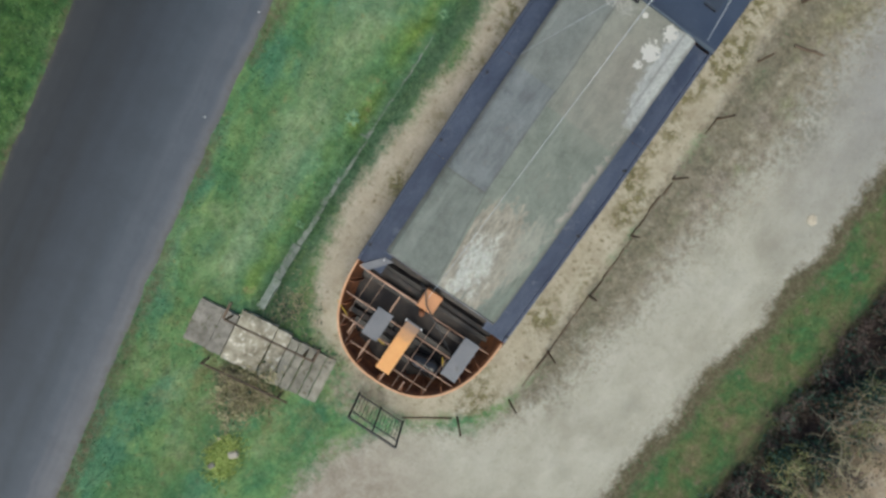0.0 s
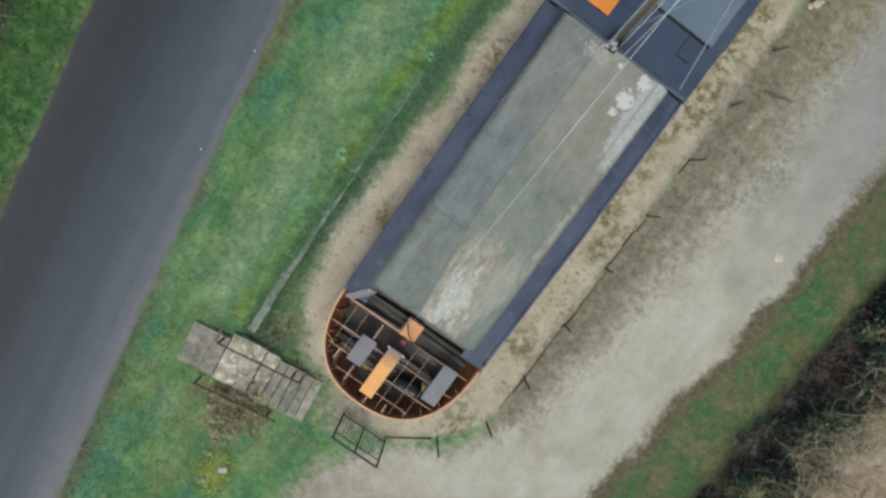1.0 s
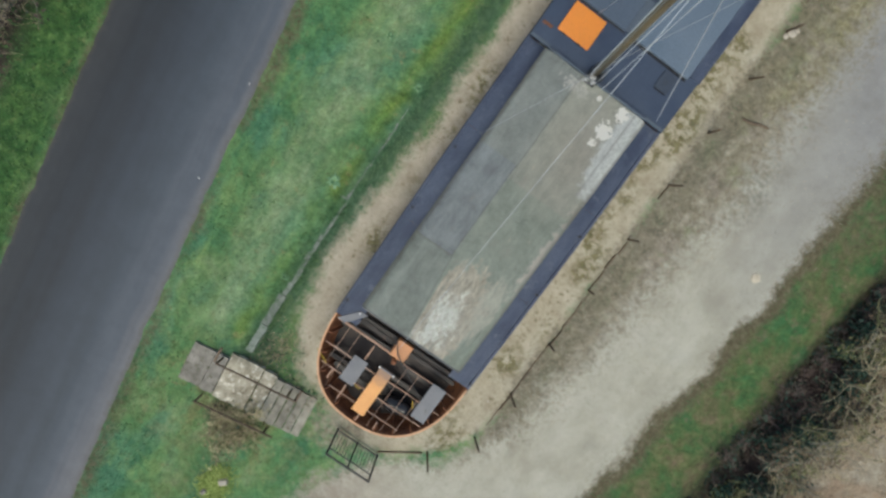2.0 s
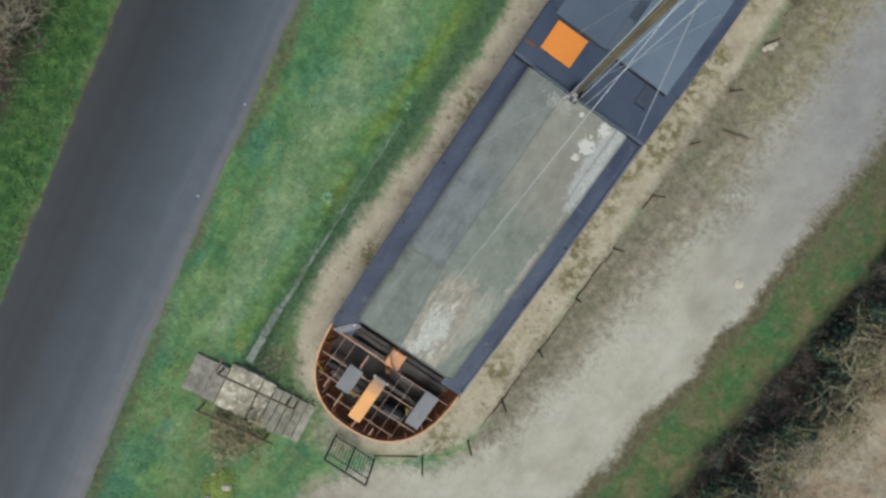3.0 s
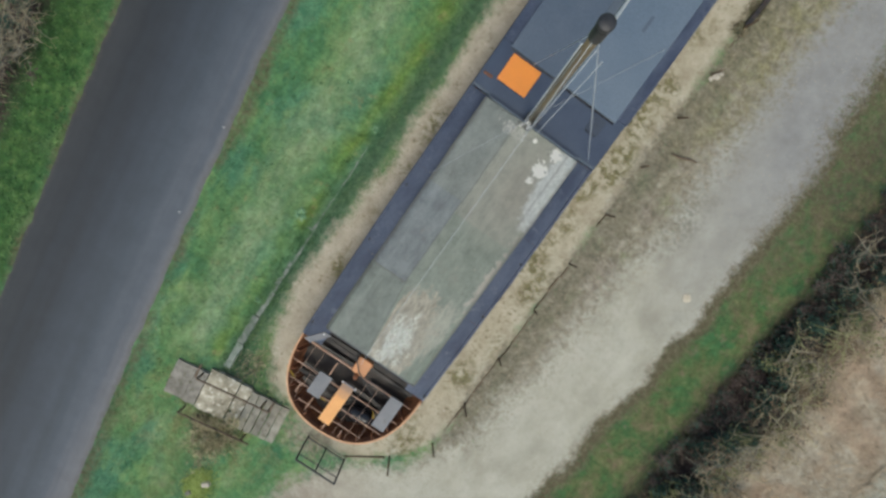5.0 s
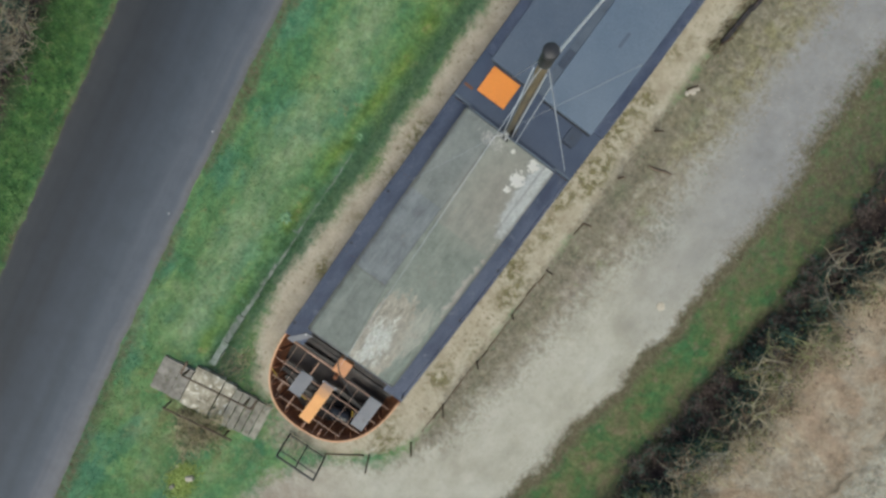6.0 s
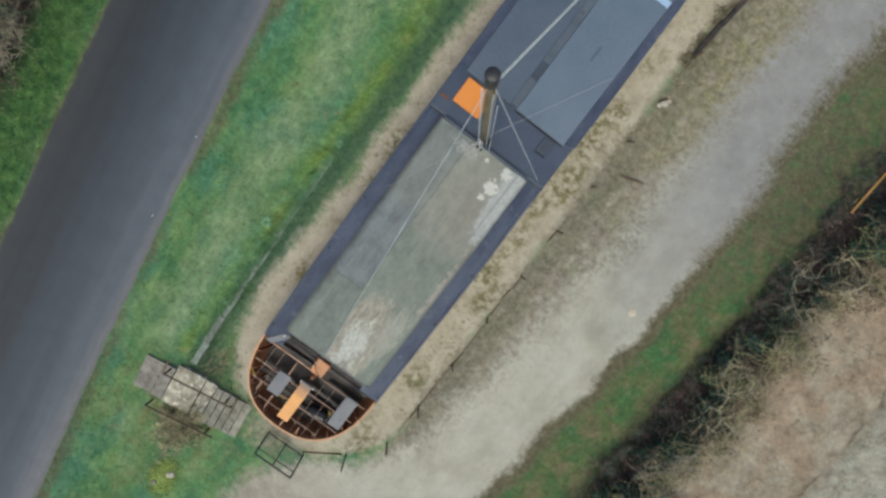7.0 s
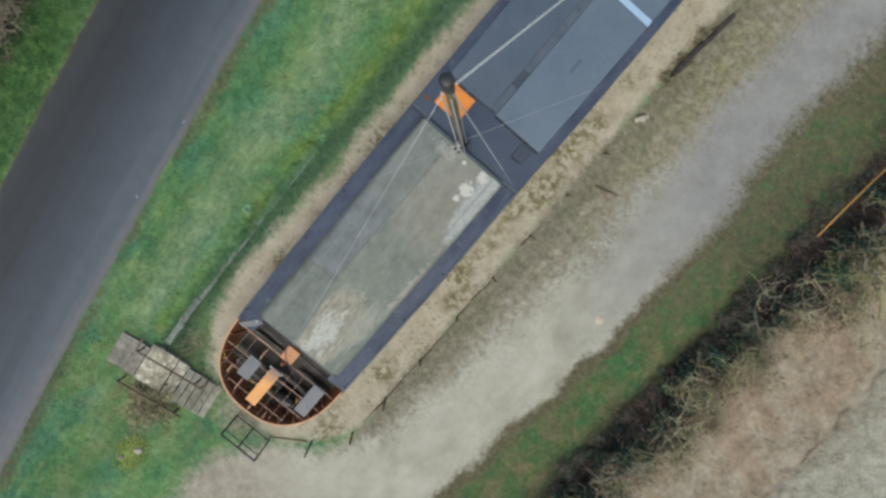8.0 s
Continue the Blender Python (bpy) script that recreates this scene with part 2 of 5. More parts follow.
    field = s.mix(s.ramp(s.noise(7, 7, 0.8, warp=0.8), (0.57, 0.0), (0.64, 0.7)), field, (0.150, 0.155, 0.115))
    moss = s.mix(s.ramp(mid, (0.4, 0.0), (0.6, 1.0)), (0.100, 0.092, 0.042), (0.215, 0.200, 0.092))
    col = s.mix(mask(m1[0], 0.26), grass, sand)
    col = s.mix(s.math("MULTIPLY", mask(m2[2], 0.3), s.ramp(s.noise(4.2, 7, 0.76), (0.46, 0.0), (0.54, 0.9))), col, moss)
    col = s.mix(mask(m1[1], 0.2), col, dry)
    brown = s.ramp(s.noise(6.0, 7, 0.78), (0.33, (0.070, 0.064, 0.038)), (0.5, (0.125, 0.110, 0.066)), (0.68, (0.200, 0.176, 0.115)))
    col = s.mix(mask(s.attribute("cover_d")[2], 0.25), col, brown)
    col = s.mix(mask(m2[1], 0.22), col, track)
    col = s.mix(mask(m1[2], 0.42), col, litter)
    col = s.mix(mask(scf[0], 0.25), col, scrub)
    col = s.mix(mask(m2[0], 0.4), col, field)
    col = s.mix(s.math("MULTIPLY", s.attribute("cover_d")[1], 0.85), col, (0.085, 0.075, 0.050))
    s.bump(s.math("ADD", s.math("MULTIPLY", mid, 1.5), fine), 0.6, 0.02)
    return s.finish(col, 0.95, 0.0, 0.15)


def blade_material(name, tint, a, b):
    s = Shader(name)
    own = s.ramp(s.island(), (0.0, a), (1.0, b))
    scf = s.attribute("cover_c")
    col = s.mix(tint, own, grass_colour(s, scf[1], scf[2], s.attribute("cover_d")[0])) if tint else s.mix(1.0, own, s.ramp(s.noise(1.3, 4), (0.3, 0.7), (0.7, 1.25)), "MULTIPLY")
    return s.finish(col, 0.7, 0.0, 0.2)


def road_material():
    """Asphalt, darker in the newer far half and greyer where wheels have polished it."""
    s = Shader("asphalt")
    at = s.attribute("verge")
    streak = s.n.new("ShaderNodeTexNoise")
    streak.inputs["Scale"].default_value, streak.inputs["Detail"].default_value = 1.0, 3.0
    flow = s.n.new("ShaderNodeCombineXYZ")
    s.l.new(s.math("MULTIPLY", at[1], 7.0), flow.inputs[0])
    along = s.n.new("ShaderNodeSeparateXYZ")
    s.l.new(s.pos, along.inputs[0])
    s.l.new(s.math("MULTIPLY", along.outputs[1], 0.07), flow.inputs[1])
    s.l.new(flow.outputs[0], streak.inputs["Vector"])
    lane = s.math("ADD", at[1], s.math("MULTIPLY", s.math("SUBTRACT", streak.outputs["Fac"], 0.5), 0.42))
    col = s.ramp(lane, (0.03, (0.040, 0.043, 0.046)), (0.22, (0.026, 0.030, 0.034)), (0.45, (0.036, 0.044, 0.055)), (0.68, (0.053, 0.066, 0.082)), (0.86, (0.078, 0.092, 0.112)), (0.97, (0.125, 0.128, 0.140)))
    col = s.mix(1.0, col, s.ramp(s.noise(1.6, 6, 0.7), (0.3, 0.90), (0.7, 1.10)), "MULTIPLY")
    grit = s.noise(130, 2, 0.8)
    col = s.mix(1.0, col, s.ramp(grit, (0.25, 0.78), (0.75, 1.25)), "MULTIPLY")
    rag = s.math("ADD", at[0], s.math("MULTIPLY", s.math("SUBTRACT", s.noise(7, 6, 0.75), 0.5), 1.1))
    col = s.mix(s.ramp(rag, (0.60, 0.0), (1.0, 0.55)), col, (0.090, 0.083, 0.068))
    s.bump(grit, 0.4, 0.004)
    return s.finish(col, 0.6, 0.0, 0.4)


def cover_material(name, base):
    """Weathered grey-green sheeting with chalky, peeled patches."""
    s = Shader(name)
    near_white = tuple(min(1.0, 1.35 * c + 0.03) for c in base)
    col = s.mix(1.0, base, s.ramp(s.noise(1.3, 8, 0.72, warp=0.6), (0.30, 0.74), (0.70, 1.24)), "MULTIPLY")
    col = s.mix(s.ramp(s.noise(0.8, 5, 0.6, stretch=(3.0, 0.3, 1)), (0.50, 0.0), (0.62, 0.45)), col, near_white)
    col = s.mix(s.math("MULTIPLY", s.spot((0.62, 6.2, 1.36), (0.9, 0.55, 0), 0.2, 1.15), 0.55), col, (0.535, 0.490, 0.405))
    col = s.mix(s.ramp(s.noise(2.2, 7, 0.75, stretch=(1.0, 0.6, 1)), (0.58, 0.0), (0.70, 0.4)), col, (0.400, 0.360, 0.300))
    streak = s.noise(5.0, 6, 0.7, stretch=(2.2, 0.5, 1))
    xyz = s.n.new("ShaderNodeSeparateXYZ")
    s.l.new(s.pos, xyz.inputs[0])
    right = s.math("GREATER_THAN", s.math("ADD", xyz.outputs[0], s.math("MULTIPLY", xyz.outputs[1], 0.09)), -0.085)
    rough_n = s.noise(4.2, 8, 0.78, stretch=(1.3, 0.6, 1), warp=0.5)
    field = s.math("MULTIPLY", s.spot((0.32, 1.30, 1.36), (1.15, 0.62, 0), 0.40, 1.10), right)
    tan = s.math("ADD", field, s.math("MULTIPLY", s.math("SUBTRACT", rough_n, 0.5), 2.6))
    col = s.mix(s.math("MULTIPLY", s.ramp(tan, (0.34, 0.0), (0.48, 0.92)), right), col, s.ramp(s.noise(5.0, 7, 0.78, stretch=(2.2, 0.55, 1)), (0.36, (0.44, 0.39, 0.285)), (0.62, (0.80, 0.75, 0.62))))
    scar = s.math("MULTIPLY", s.ramp(tan, (0.42, 0.0), (0.66, 1.0)), s.ramp(s.noise(7.0, 7, 0.8, stretch=(2.4, 0.5, 1)), (0.53, 0.0), (0.60, 0.7)))
    col = s.mix(s.math("MULTIPLY", scar, right), col, (0.36, 0.315, 0.225))
    wisps = s.math("ADD", s.spot((1.0, 1.9, 1.36), (1.5, 0.5, 0), 0.2, 0.95), s.math("MULTIPLY", s.math("SUBTRACT", s.noise(6, 7, 0.8, stretch=(2.6, 0.5, 1)), 0.5), 2.2))
    col = s.mix(s.ramp(wisps, (0.60, 0.0), (0.90, 0.75)), col, (0.66, 0.65, 0.54))
    core = s.math("ADD", s.math("MULTIPLY", s.spot((0.30, 1.02, 1.36), (1.5, 0.72, 0), 0.22, 1.05), right), s.math("MULTIPLY", s.math("SUBTRACT", s.noise(4.0, 8, 0.78, stretch=(1.3, 0.7, 1), warp=0.6), 0.5), 2.4))
    chalk = s.math("MULTIPLY", s.ramp(core, (0.52, 0.0), (0.80, 0.92)), s.ramp(s.noise(7.0, 7, 0.8, stretch=(1.5, 0.7, 1)), (0.38, 0.15), (0.50, 1.0)))
    col = s.mix(chalk, col, s.ramp(s.noise(12, 6, 0.8), (0.33, (0.60, 0.57, 0.46)), (0.43, (0.84, 0.88, 0.76)), (0.56, (1.0, 1.0, 0.93))))
    side = s.math("ADD", s.spot((1.27, 6.6, 1.36), (2.0, 0.62, 0), 0.25, 1.15), s.math("MULTIPLY", s.math("SUBTRACT", s.noise(9, 6, 0.75), 0.5), 1.3))
    col = s.mix(s.ramp(side, (0.34, 0.0), (0.52, 0.95)), col, s.ramp(s.noise(14, 6, 0.8), (0.35, (0.56, 0.58, 0.54)), (0.65, (0.88, 0.90, 0.86))))
    rim = s.math("ADD", s.spot((1.30, 3.6, 1.36), (4.5, 0.40, 0), 0.0, 1.1), s.math("MULTIPLY", s.math("SUBTRACT", s.noise(6, 6, 0.78), 0.5), 2.4))
    col = s.mix(s.ramp(rim, (0.62, 0.0), (0.78, 0.8)), col, (0.70, 0.65, 0.57))
    flecks = s.math("ADD", s.spot((-0.35, 7.25, 1.36), (0.85, 1.9, 0), 0.2, 1.0), s.math("MULTIPLY", s.math("SUBTRACT", s.noise(15, 5, 0.75), 0.5), 2.2))
    col = s.mix(s.ramp(flecks, (0.95, 0.0), (1.08, 0.8)), col, (0.74, 0.73, 0.66))
    dots = s.math("LESS_THAN", s.cells(1.5, rand=1.0), 0.035)
    col = s.mix(s.math("MULTIPLY", dots, 0.7), col, (0.68, 0.68, 0.62))
    col = s.mix(s.ramp(s.noise(3.5, 7, 0.75), (0.58, 0.0), (0.74, 0.4)), col, (0.240, 0.240, 0.210))
    col = s.mix(1.0, col, s.ramp(s.noise(4.2, 7, 0.78, stretch=(1.3, 0.7, 1)), (0.30, 0.84), (0.70, 1.15)), "MULTIPLY")
    edge = s.math("ADD", s.math("ABSOLUTE", xyz.outputs[0]), s.math("MULTIPLY", s.math("SUBTRACT", s.noise(3, 5, 0.7), 0.5), 0.30))
    col = s.mix(s.ramp(s.math("SUBTRACT", edge, 0.5), (0.82, 0.0), (0.92, 0.45)), col, (0.215, 0.195, 0.165))
    grain = s.noise(45, 4, 0.7)
    col = s.mix(1.0, col, s.ramp(grain, (0.25, 0.86), (0.75, 1.14)), "MULTIPLY")
    chip = s.noise(8.0, 4, 0.62, warp=0.3)
    for centre, size in (((0.74, 6.82, 1.36), 0.35), ((0.86, 7.34, 1.36), 0.29), ((0.68, 6.46, 1.36), 0.16), ((0.22, 7.34, 1.36), 0.14)):
        v = s.math("ADD", s.spot(centre, (1, 1, 0), 0.0, size), s.math("MULTIPLY", s.math("SUBTRACT", chip, 0.5), 1.5))
        col = s.mix(s.ramp(v, (0.46, 0.0), (0.50, 1.0)), col, (1.0, 0.98, 0.90))
    # dark hems: dirty edges plus the overlaps' thin shadow, painted into the colour
    hem = s.n.new("ShaderNodeAttribute")
    hem.attribute_name = "hem"
    sides = s.n.new("ShaderNodeSeparateColor")
    s.l.new(hem.outputs["Color"], sides.inputs[0])
    near = s.math("MINIMUM", s.math("MINIMUM", sides.outputs[0], sides.outputs[1]), s.math("MINIMUM", sides.outputs[2], hem.outputs["Alpha"]))
    near = s.math("ADD", near, s.math("MULTIPLY", s.math("SUBTRACT", s.noise(2.2, 6, 0.75), 0.5), 0.09))
    col = s.mix(s.ramp(near, (0.0, 0.50), (0.02, 0.26), (0.06, 0.0)), col, (0.185, 0.170, 0.150))
    s.bump(s.math("ADD", grain, streak), 0.4, 0.006)
    return s.finish(col, 0.62, 0.0, 0.4)


M_GROUND = ground_material()
M_BLADE = blade_material("grass_blade", 0.93, (0.06, 0.14, 0.045), (0.18, 0.27, 0.09))
M_STRAW = blade_material("dry_grass", 0.0, (0.27, 0.20, 0.13), (0.52, 0.43, 0.31))
M_ROAD = road_material()
M_COVER = [cover_material("weathered_sheeting", base) for base in ((0.345, 0.382, 0.335), (0.338, 0.372, 0.372), (0.350, 0.378, 0.345), (0.375, 0.425, 0.350), (0.382, 0.425, 0.352), (0.415, 0.432, 0.360), (0.540, 0.555, 0.525))]
M_DECK = worn("blue_grey_deck_paint", (0.084, 0.112, 0.186), (0.150, 0.188, 0.275), 1.6, 30, 0.5, dirt=(0.205, 0.240, 0.315), dirt_at=0.57, stretch=(1.6, 0.6, 1))
M_HATCH_DEEP = worn("deep_blue_grey_paint", (0.030, 0.043, 0.066), (0.046, 0.060, 0.084), 3.0, 30, 0.55, dirt=(0.08, 0.085, 0.09), dirt_at=0.62)
M_CROSS = worn("dark_blue_grey_paint", (0.030, 0.047, 0.083), (0.046, 0.066, 0.104), 1.4, 30, 0.48, dirt=(0.09, 0.10, 0.11), dirt_at=0.68)
M_HATCH = worn("slate_grey_paint", (0.106, 0.146, 0.192), (0.130, 0.170, 0.214), 0.9, 25, 0.45, dirt=(0.085, 0.105, 0.13), dirt_at=0.66)
M_HATCH_DARK = worn("dull_slate_paint", (0.068, 0.094, 0.130), (0.088, 0.114, 0.150), 0.9, 25, 0.48, dirt=(0.064, 0.075, 0.092), dirt_at=0.62)
M_GRIME = worn("grimy_gutter", (0.072, 0.094, 0.122), (0.098, 0.122, 0.150), 1.8, 30, 0.6, dirt=(0.055, 0.058, 0.066), dirt_at=0.56)
M_PRIMER = worn("orange_primer", (0.66, 0.30, 0.125), (0.58, 0.275, 0.13), 2.5, 35, 0.6, dirt=(0.36, 0.18, 0.10), dirt_at=0.64)
M_RIM = worn("peach_primer", (0.74, 0.42, 0.235), (0.66, 0.34, 0.17), 4.0, 40, 0.65, dirt=(0.42, 0.22, 0.12), dirt_at=0.62)
M_BOARD = worn("near_black_board", (0.010, 0.009, 0.009), (0.046, 0.038, 0.033), 4.5, 30, 0.5, stretch=(0.5, 2.0, 1), dirt=(0.115, 0.062, 0.036), dirt_at=0.57, vary=0.4)
M_BRIGHT = worn("bright_orange_paint", (0.80, 0.262, 0.036), (0.74, 0.250, 0.042), 2.0, 35, 0.45, dirt=(0.55, 0.22, 0.07), dirt_at=0.7)
M_RUST = worn("rusty_primer", (0.330, 0.125, 0.048), (0.150, 0.062, 0.034), 3.0, 40, 0.85, dirt=(0.060, 0.034, 0.024), dirt_at=0.56)
M_STRINGER = worn("dull_brown_primer", (0.420, 0.285, 0.205), (0.260, 0.160, 0.110), 4.0, 40, 0.8, dirt=(0.12, 0.075, 0.05), dirt_at=0.57)
M_BEAM = worn("faded_primer", (0.62, 0.400, 0.280), (0.44, 0.250, 0.155), 4.0, 40, 0.75, dirt=(0.20, 0.11, 0.066), dirt_at=0.57)
M_BILGE = worn("near_black_bilge", (0.016, 0.013, 0.012), (0.040, 0.028, 0.022), 3.5, 30, 0.6, dirt=(0.10, 0.05, 0.03), dirt_at=0.62, depth=0.02)
# the pale blotches are painted glints on the glossy float
M_RUBBER = worn("black_rubber", (0.012, 0.012, 0.013), (0.026, 0.026, 0.028), 6, 50, 0.16, dirt=(0.20, 0.21, 0.21), dirt_at=0.66)
M_PLATE = worn("grey_plate_paint", (0.128, 0.134, 0.150), (0.165, 0.170, 0.182), 2.4, 40, 0.5, dirt=(0.095, 0.085, 0.075), dirt_at=0.60)


def plank_material():
    """Dusty orange paint with one sooty end."""
    s = Shader("dusty_orange_paint")
    col = s.ramp(s.noise(2.5, 6, 0.7), (0.3, (0.70, 0.31, 0.085)), (0.7, (0.82, 0.39, 0.12)))
    soot = s.math("ADD", s.spot((-0.02, -0.68, 0.93), (1.0, 1.0, 0), 0.05, 0.75), s.math("MULTIPLY", s.math("SUBTRACT", s.noise(6, 5, 0.7), 0.5), 0.6))
    col = s.mix(s.ramp(soot, (0.30, 0.0), (0.85, 0.85)), col, (0.20, 0.135, 0.105))
    s.bump(s.noise(35, 3), 0.3, 0.003)
    return s.finish(col, 0.5)


M_PLANK = plank_material()
M_ROPE = worn("pale_rope", (0.50, 0.50, 0.46), (0.38, 0.38, 0.35), 20, 120, 0.85)
M_PALEROPE = worn("white_blue_rope", (0.66, 0.70, 0.74), (0.52, 0.55, 0.58), 20, 120, 0.8)
M_THIN = worn("dull_cord", (0.33, 0.34, 0.33), (0.26, 0.27, 0.27), 20, 120, 0.85)
M_WIRE = worn("galvanised_wire", (0.50, 0.54, 0.60), (0.40, 0.44, 0.50), 20, 100, 0.5, 0.3)
M_MAST = worn("weathered_spar_wood", (0.205, 0.158, 0.086), (0.115, 0.090, 0.054), 2.0, 30, 0.65, stretch=(6, 6, 0.5), dirt=(0.06, 0.05, 0.04), dirt_at=0.60)
M_CAP = worn("black_mast_cap", (0.022, 0.022, 0.024), (0.04, 0.04, 0.042), 8, 50, 0.45)
M_CONCRETE = worn("mossy_concrete", (0.320, 0.302, 0.245), (0.185, 0.175, 0.138), 3.5, 45, 0.9, dirt=(0.105, 0.100, 0.060), dirt_at=0.55, vary=0.16)
M_LANDING = worn("grey_brown_concrete", (0.305, 0.282, 0.240), (0.150, 0.138, 0.112), 3.5, 45, 0.9, dirt=(0.105, 0.105, 0.065), dirt_at=0.54, vary=0.06)
M_KERB = worn("mossy_kerb", (0.245, 0.265, 0.236), (0.135, 0.168, 0.134), 3.5, 30, 0.95, dirt=(0.075, 0.120, 0.065), dirt_at=0.50, depth=0.012, vary=0.18)
M_PALE = worn("flaking_pale_slab", (0.200, 0.175, 0.120), (0.46, 0.42, 0.32), 3.0, 40, 0.9, dirt=(0.80, 0.76, 0.64), dirt_at=0.53, vary=0.06)
M_WOOD = worn("grey_brown_timber", (0.150, 0.105, 0.070), (0.090, 0.062, 0.043), 4, 60, 0.85, stretch=(1, 1, 0.4), dirt=(0.045, 0.035, 0.028), dirt_at=0.62, vary=0.15)
M_STEEL = worn("dark_gate_steel", (0.040, 0.040, 0.042), (0.065, 0.062, 0.060), 6, 60, 0.6, 0.2, dirt=(0.12, 0.08, 0.05), dirt_at=0.68)
M_BARK = worn("pale_hedge_bark", (0.46, 0.405, 0.265), (0.31, 0.265, 0.17), 5, 60, 0.9, dirt=(0.29, 0.29, 0.13), dirt_at=0.54)
M_TWIG = worn("brown_twigs", (0.300, 0.240, 0.145), (0.440, 0.370, 0.235), 4, 60, 0.9, dirt=(0.16, 0.11, 0.07), dirt_at=0.56)
M_CANE = worn("purple_brown_cane", (0.175, 0.125, 0.105), (0.105, 0.074, 0.066), 5, 60, 0.85, dirt=(0.26, 0.20, 0.15), dirt_at=0.58)
M_OLIVE = worn("mossy_olive_bark", (0.36, 0.345, 0.175), (0.235, 0.240, 0.105), 5, 60, 0.9, dirt=(0.14, 0.16, 0.06), dirt_at=0.55)
M_GREYBARK = worn("grey_hedge_bark", (0.30, 0.27, 0.20), (0.20, 0.18, 0.13), 5, 60, 0.9, dirt=(0.14, 0.12, 0.09), dirt_at=0.56)
M_BLUE = worn("light_blue_board", (0.33, 0.48, 0.66), (0.38, 0.52, 0.68), 3, 40, 0.6)
M_POLE = worn("orange_pole_paint", (0.48, 0.245, 0.055), (0.38, 0.21, 0.06), 4, 50, 0.55, dirt=(0.2, 0.13, 0.06), dirt_at=0.66)
M_STONE = worn("pale_rubble", (0.40, 0.36, 0.29), (0.52, 0.47, 0.38), 6, 60, 0.9, vary=0.15)
M_CREAM = worn("cream_stone", (0.50, 0.44, 0.33), (0.60, 0.54, 0.42), 6, 60, 0.9)
M_YELLOW = worn("yellow_hose", (0.62, 0.40, 0.03), (0.5, 0.33, 0.04), 6, 60, 0.5)
M_WHITE = worn("white_paint", (0.75, 0.75, 0.72), (0.65, 0.65, 0.62), 8, 60, 0.6)


def leaf_material(name, a, b):
    s = Shader(name)
    return s.finish(s.ramp(s.island(), (0.0, a), (1.0, b)), 0.6, 0.0, 0.3)


M_IVY = leaf_material("dark_ivy_leaf", (0.016, 0.036, 0.025), (0.056, 0.115, 0.078))
M_BRAMBLE = leaf_material("dead_leaf", (0.075, 0.048, 0.034), (0.230, 0.165, 0.100))
# bramble leaves, kept dark to deepen the painted shade below the hedge
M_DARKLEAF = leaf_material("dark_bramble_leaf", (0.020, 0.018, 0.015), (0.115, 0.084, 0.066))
M_YGREEN = leaf_material("yellow_green_moss", (0.24, 0.34, 0.07), (0.46, 0.54, 0.17))
M_DEADLEAF = leaf_material("tan_dead_leaf", (0.125, 0.118, 0.052), (0.41, 0.37, 0.205))
M_MOSSLEAF = leaf_material("olive_moss_leaf", (0.075, 0.090, 0.030), (0.240, 0.245, 0.105))
M_CLOVER = leaf_material("clover_leaf", (0.030, 0.085, 0.028), (0.105, 0.205, 0.065))
M_BANKWEED = leaf_material("bank_weed_leaf", (0.055, 0.046, 0.026), (0.180, 0.150, 0.080))
M_WEED = leaf_material("weed_leaf", (0.11, 0.115, 0.040), (0.27, 0.25, 0.11))
M_DOCK = leaf_material("dock_leaf", (0.110, 0.24, 0.12), (0.23, 0.38, 0.20))


# ---- building helpers ----
def part(name, bm, material, parent=None, label="", smooth=False):
    me = bpy.data.meshes.new(name)
    bm.to_mesh(me)
    bm.free()
    me.materials.append(material)
    if smooth:
        me.shade_smooth()
    ob = new(name, me)
    ob.parent = parent
    return tagged(ob, label)


def thing(name, label, category, at=(0, 0, 0), turn=0.0, group="", kind=""):
    ob = new(name)
    ob.empty_display_size = 0.1
    ob.matrix_world = pose(*at, 0, 0, turn)
    return tagged(ob, label, category, group, kind)


def box(bm, x0, x1, y0, y1, z0, z1, bevel=0.0, m=None):
    made = bmesh.ops.create_cube(bm, size=1.0)["verts"]
    t = Matrix.Translation(((x0 + x1) / 2, (y0 + y1) / 2, (z0 + z1) / 2)) @ Matrix.Diagonal((x1 - x0, y1 - y0, z1 - z0, 1))
    bmesh.ops.transform(bm, matrix=(m @ t) if m else t, verts=made)
    if bevel:
        edges = list({e for v in made for e in v.link_edges})
        bmesh.ops.bevel(bm, geom=edges, offset=bevel, segments=1, affect="EDGES")
    return bm


def boxed(*args, **kw):
    return box(bmesh.new(), *args, **kw)


def tube(bm, points, radii, sides=8, cap=True):
    """A tapered tube along points."""
    points = [Vector(p) for p in points]
    if not isinstance(radii, (list, tuple)):
        radii = [radii] * len(points)
    rings = []
    for k, p in enumerate(points):
        d = (points[min(k + 1, len(points) - 1)] - points[max(k - 1, 0)]).normalized()
        side = d.orthogonal().normalized() if not rings else (last - d * last.dot(d)).normalized()
        last = side
        up = d.cross(side)
        rings.append([bm.verts.new(p + radii[k] * (math.cos(a) * side + math.sin(a) * up)) for a in (2 * math.pi * j / sides for j in range(sides))])
    for a, b in zip(rings, rings[1:]):
        for j in range(sides):
            bm.faces.new((a[j], a[(j + 1) % sides], b[(j + 1) % sides], b[j]))
    if cap and sides > 2:
        bm.faces.new(rings[0][::-1])
        bm.faces.new(rings[-1])
    return bm


def sag(a, b, drop, n=10):
    a, b = Vector(a), Vector(b)
    return [a.lerp(b, k / n) - Vector((0, 0, drop * 4 * (k / n) * (1 - k / n))) for k in range(n + 1)]


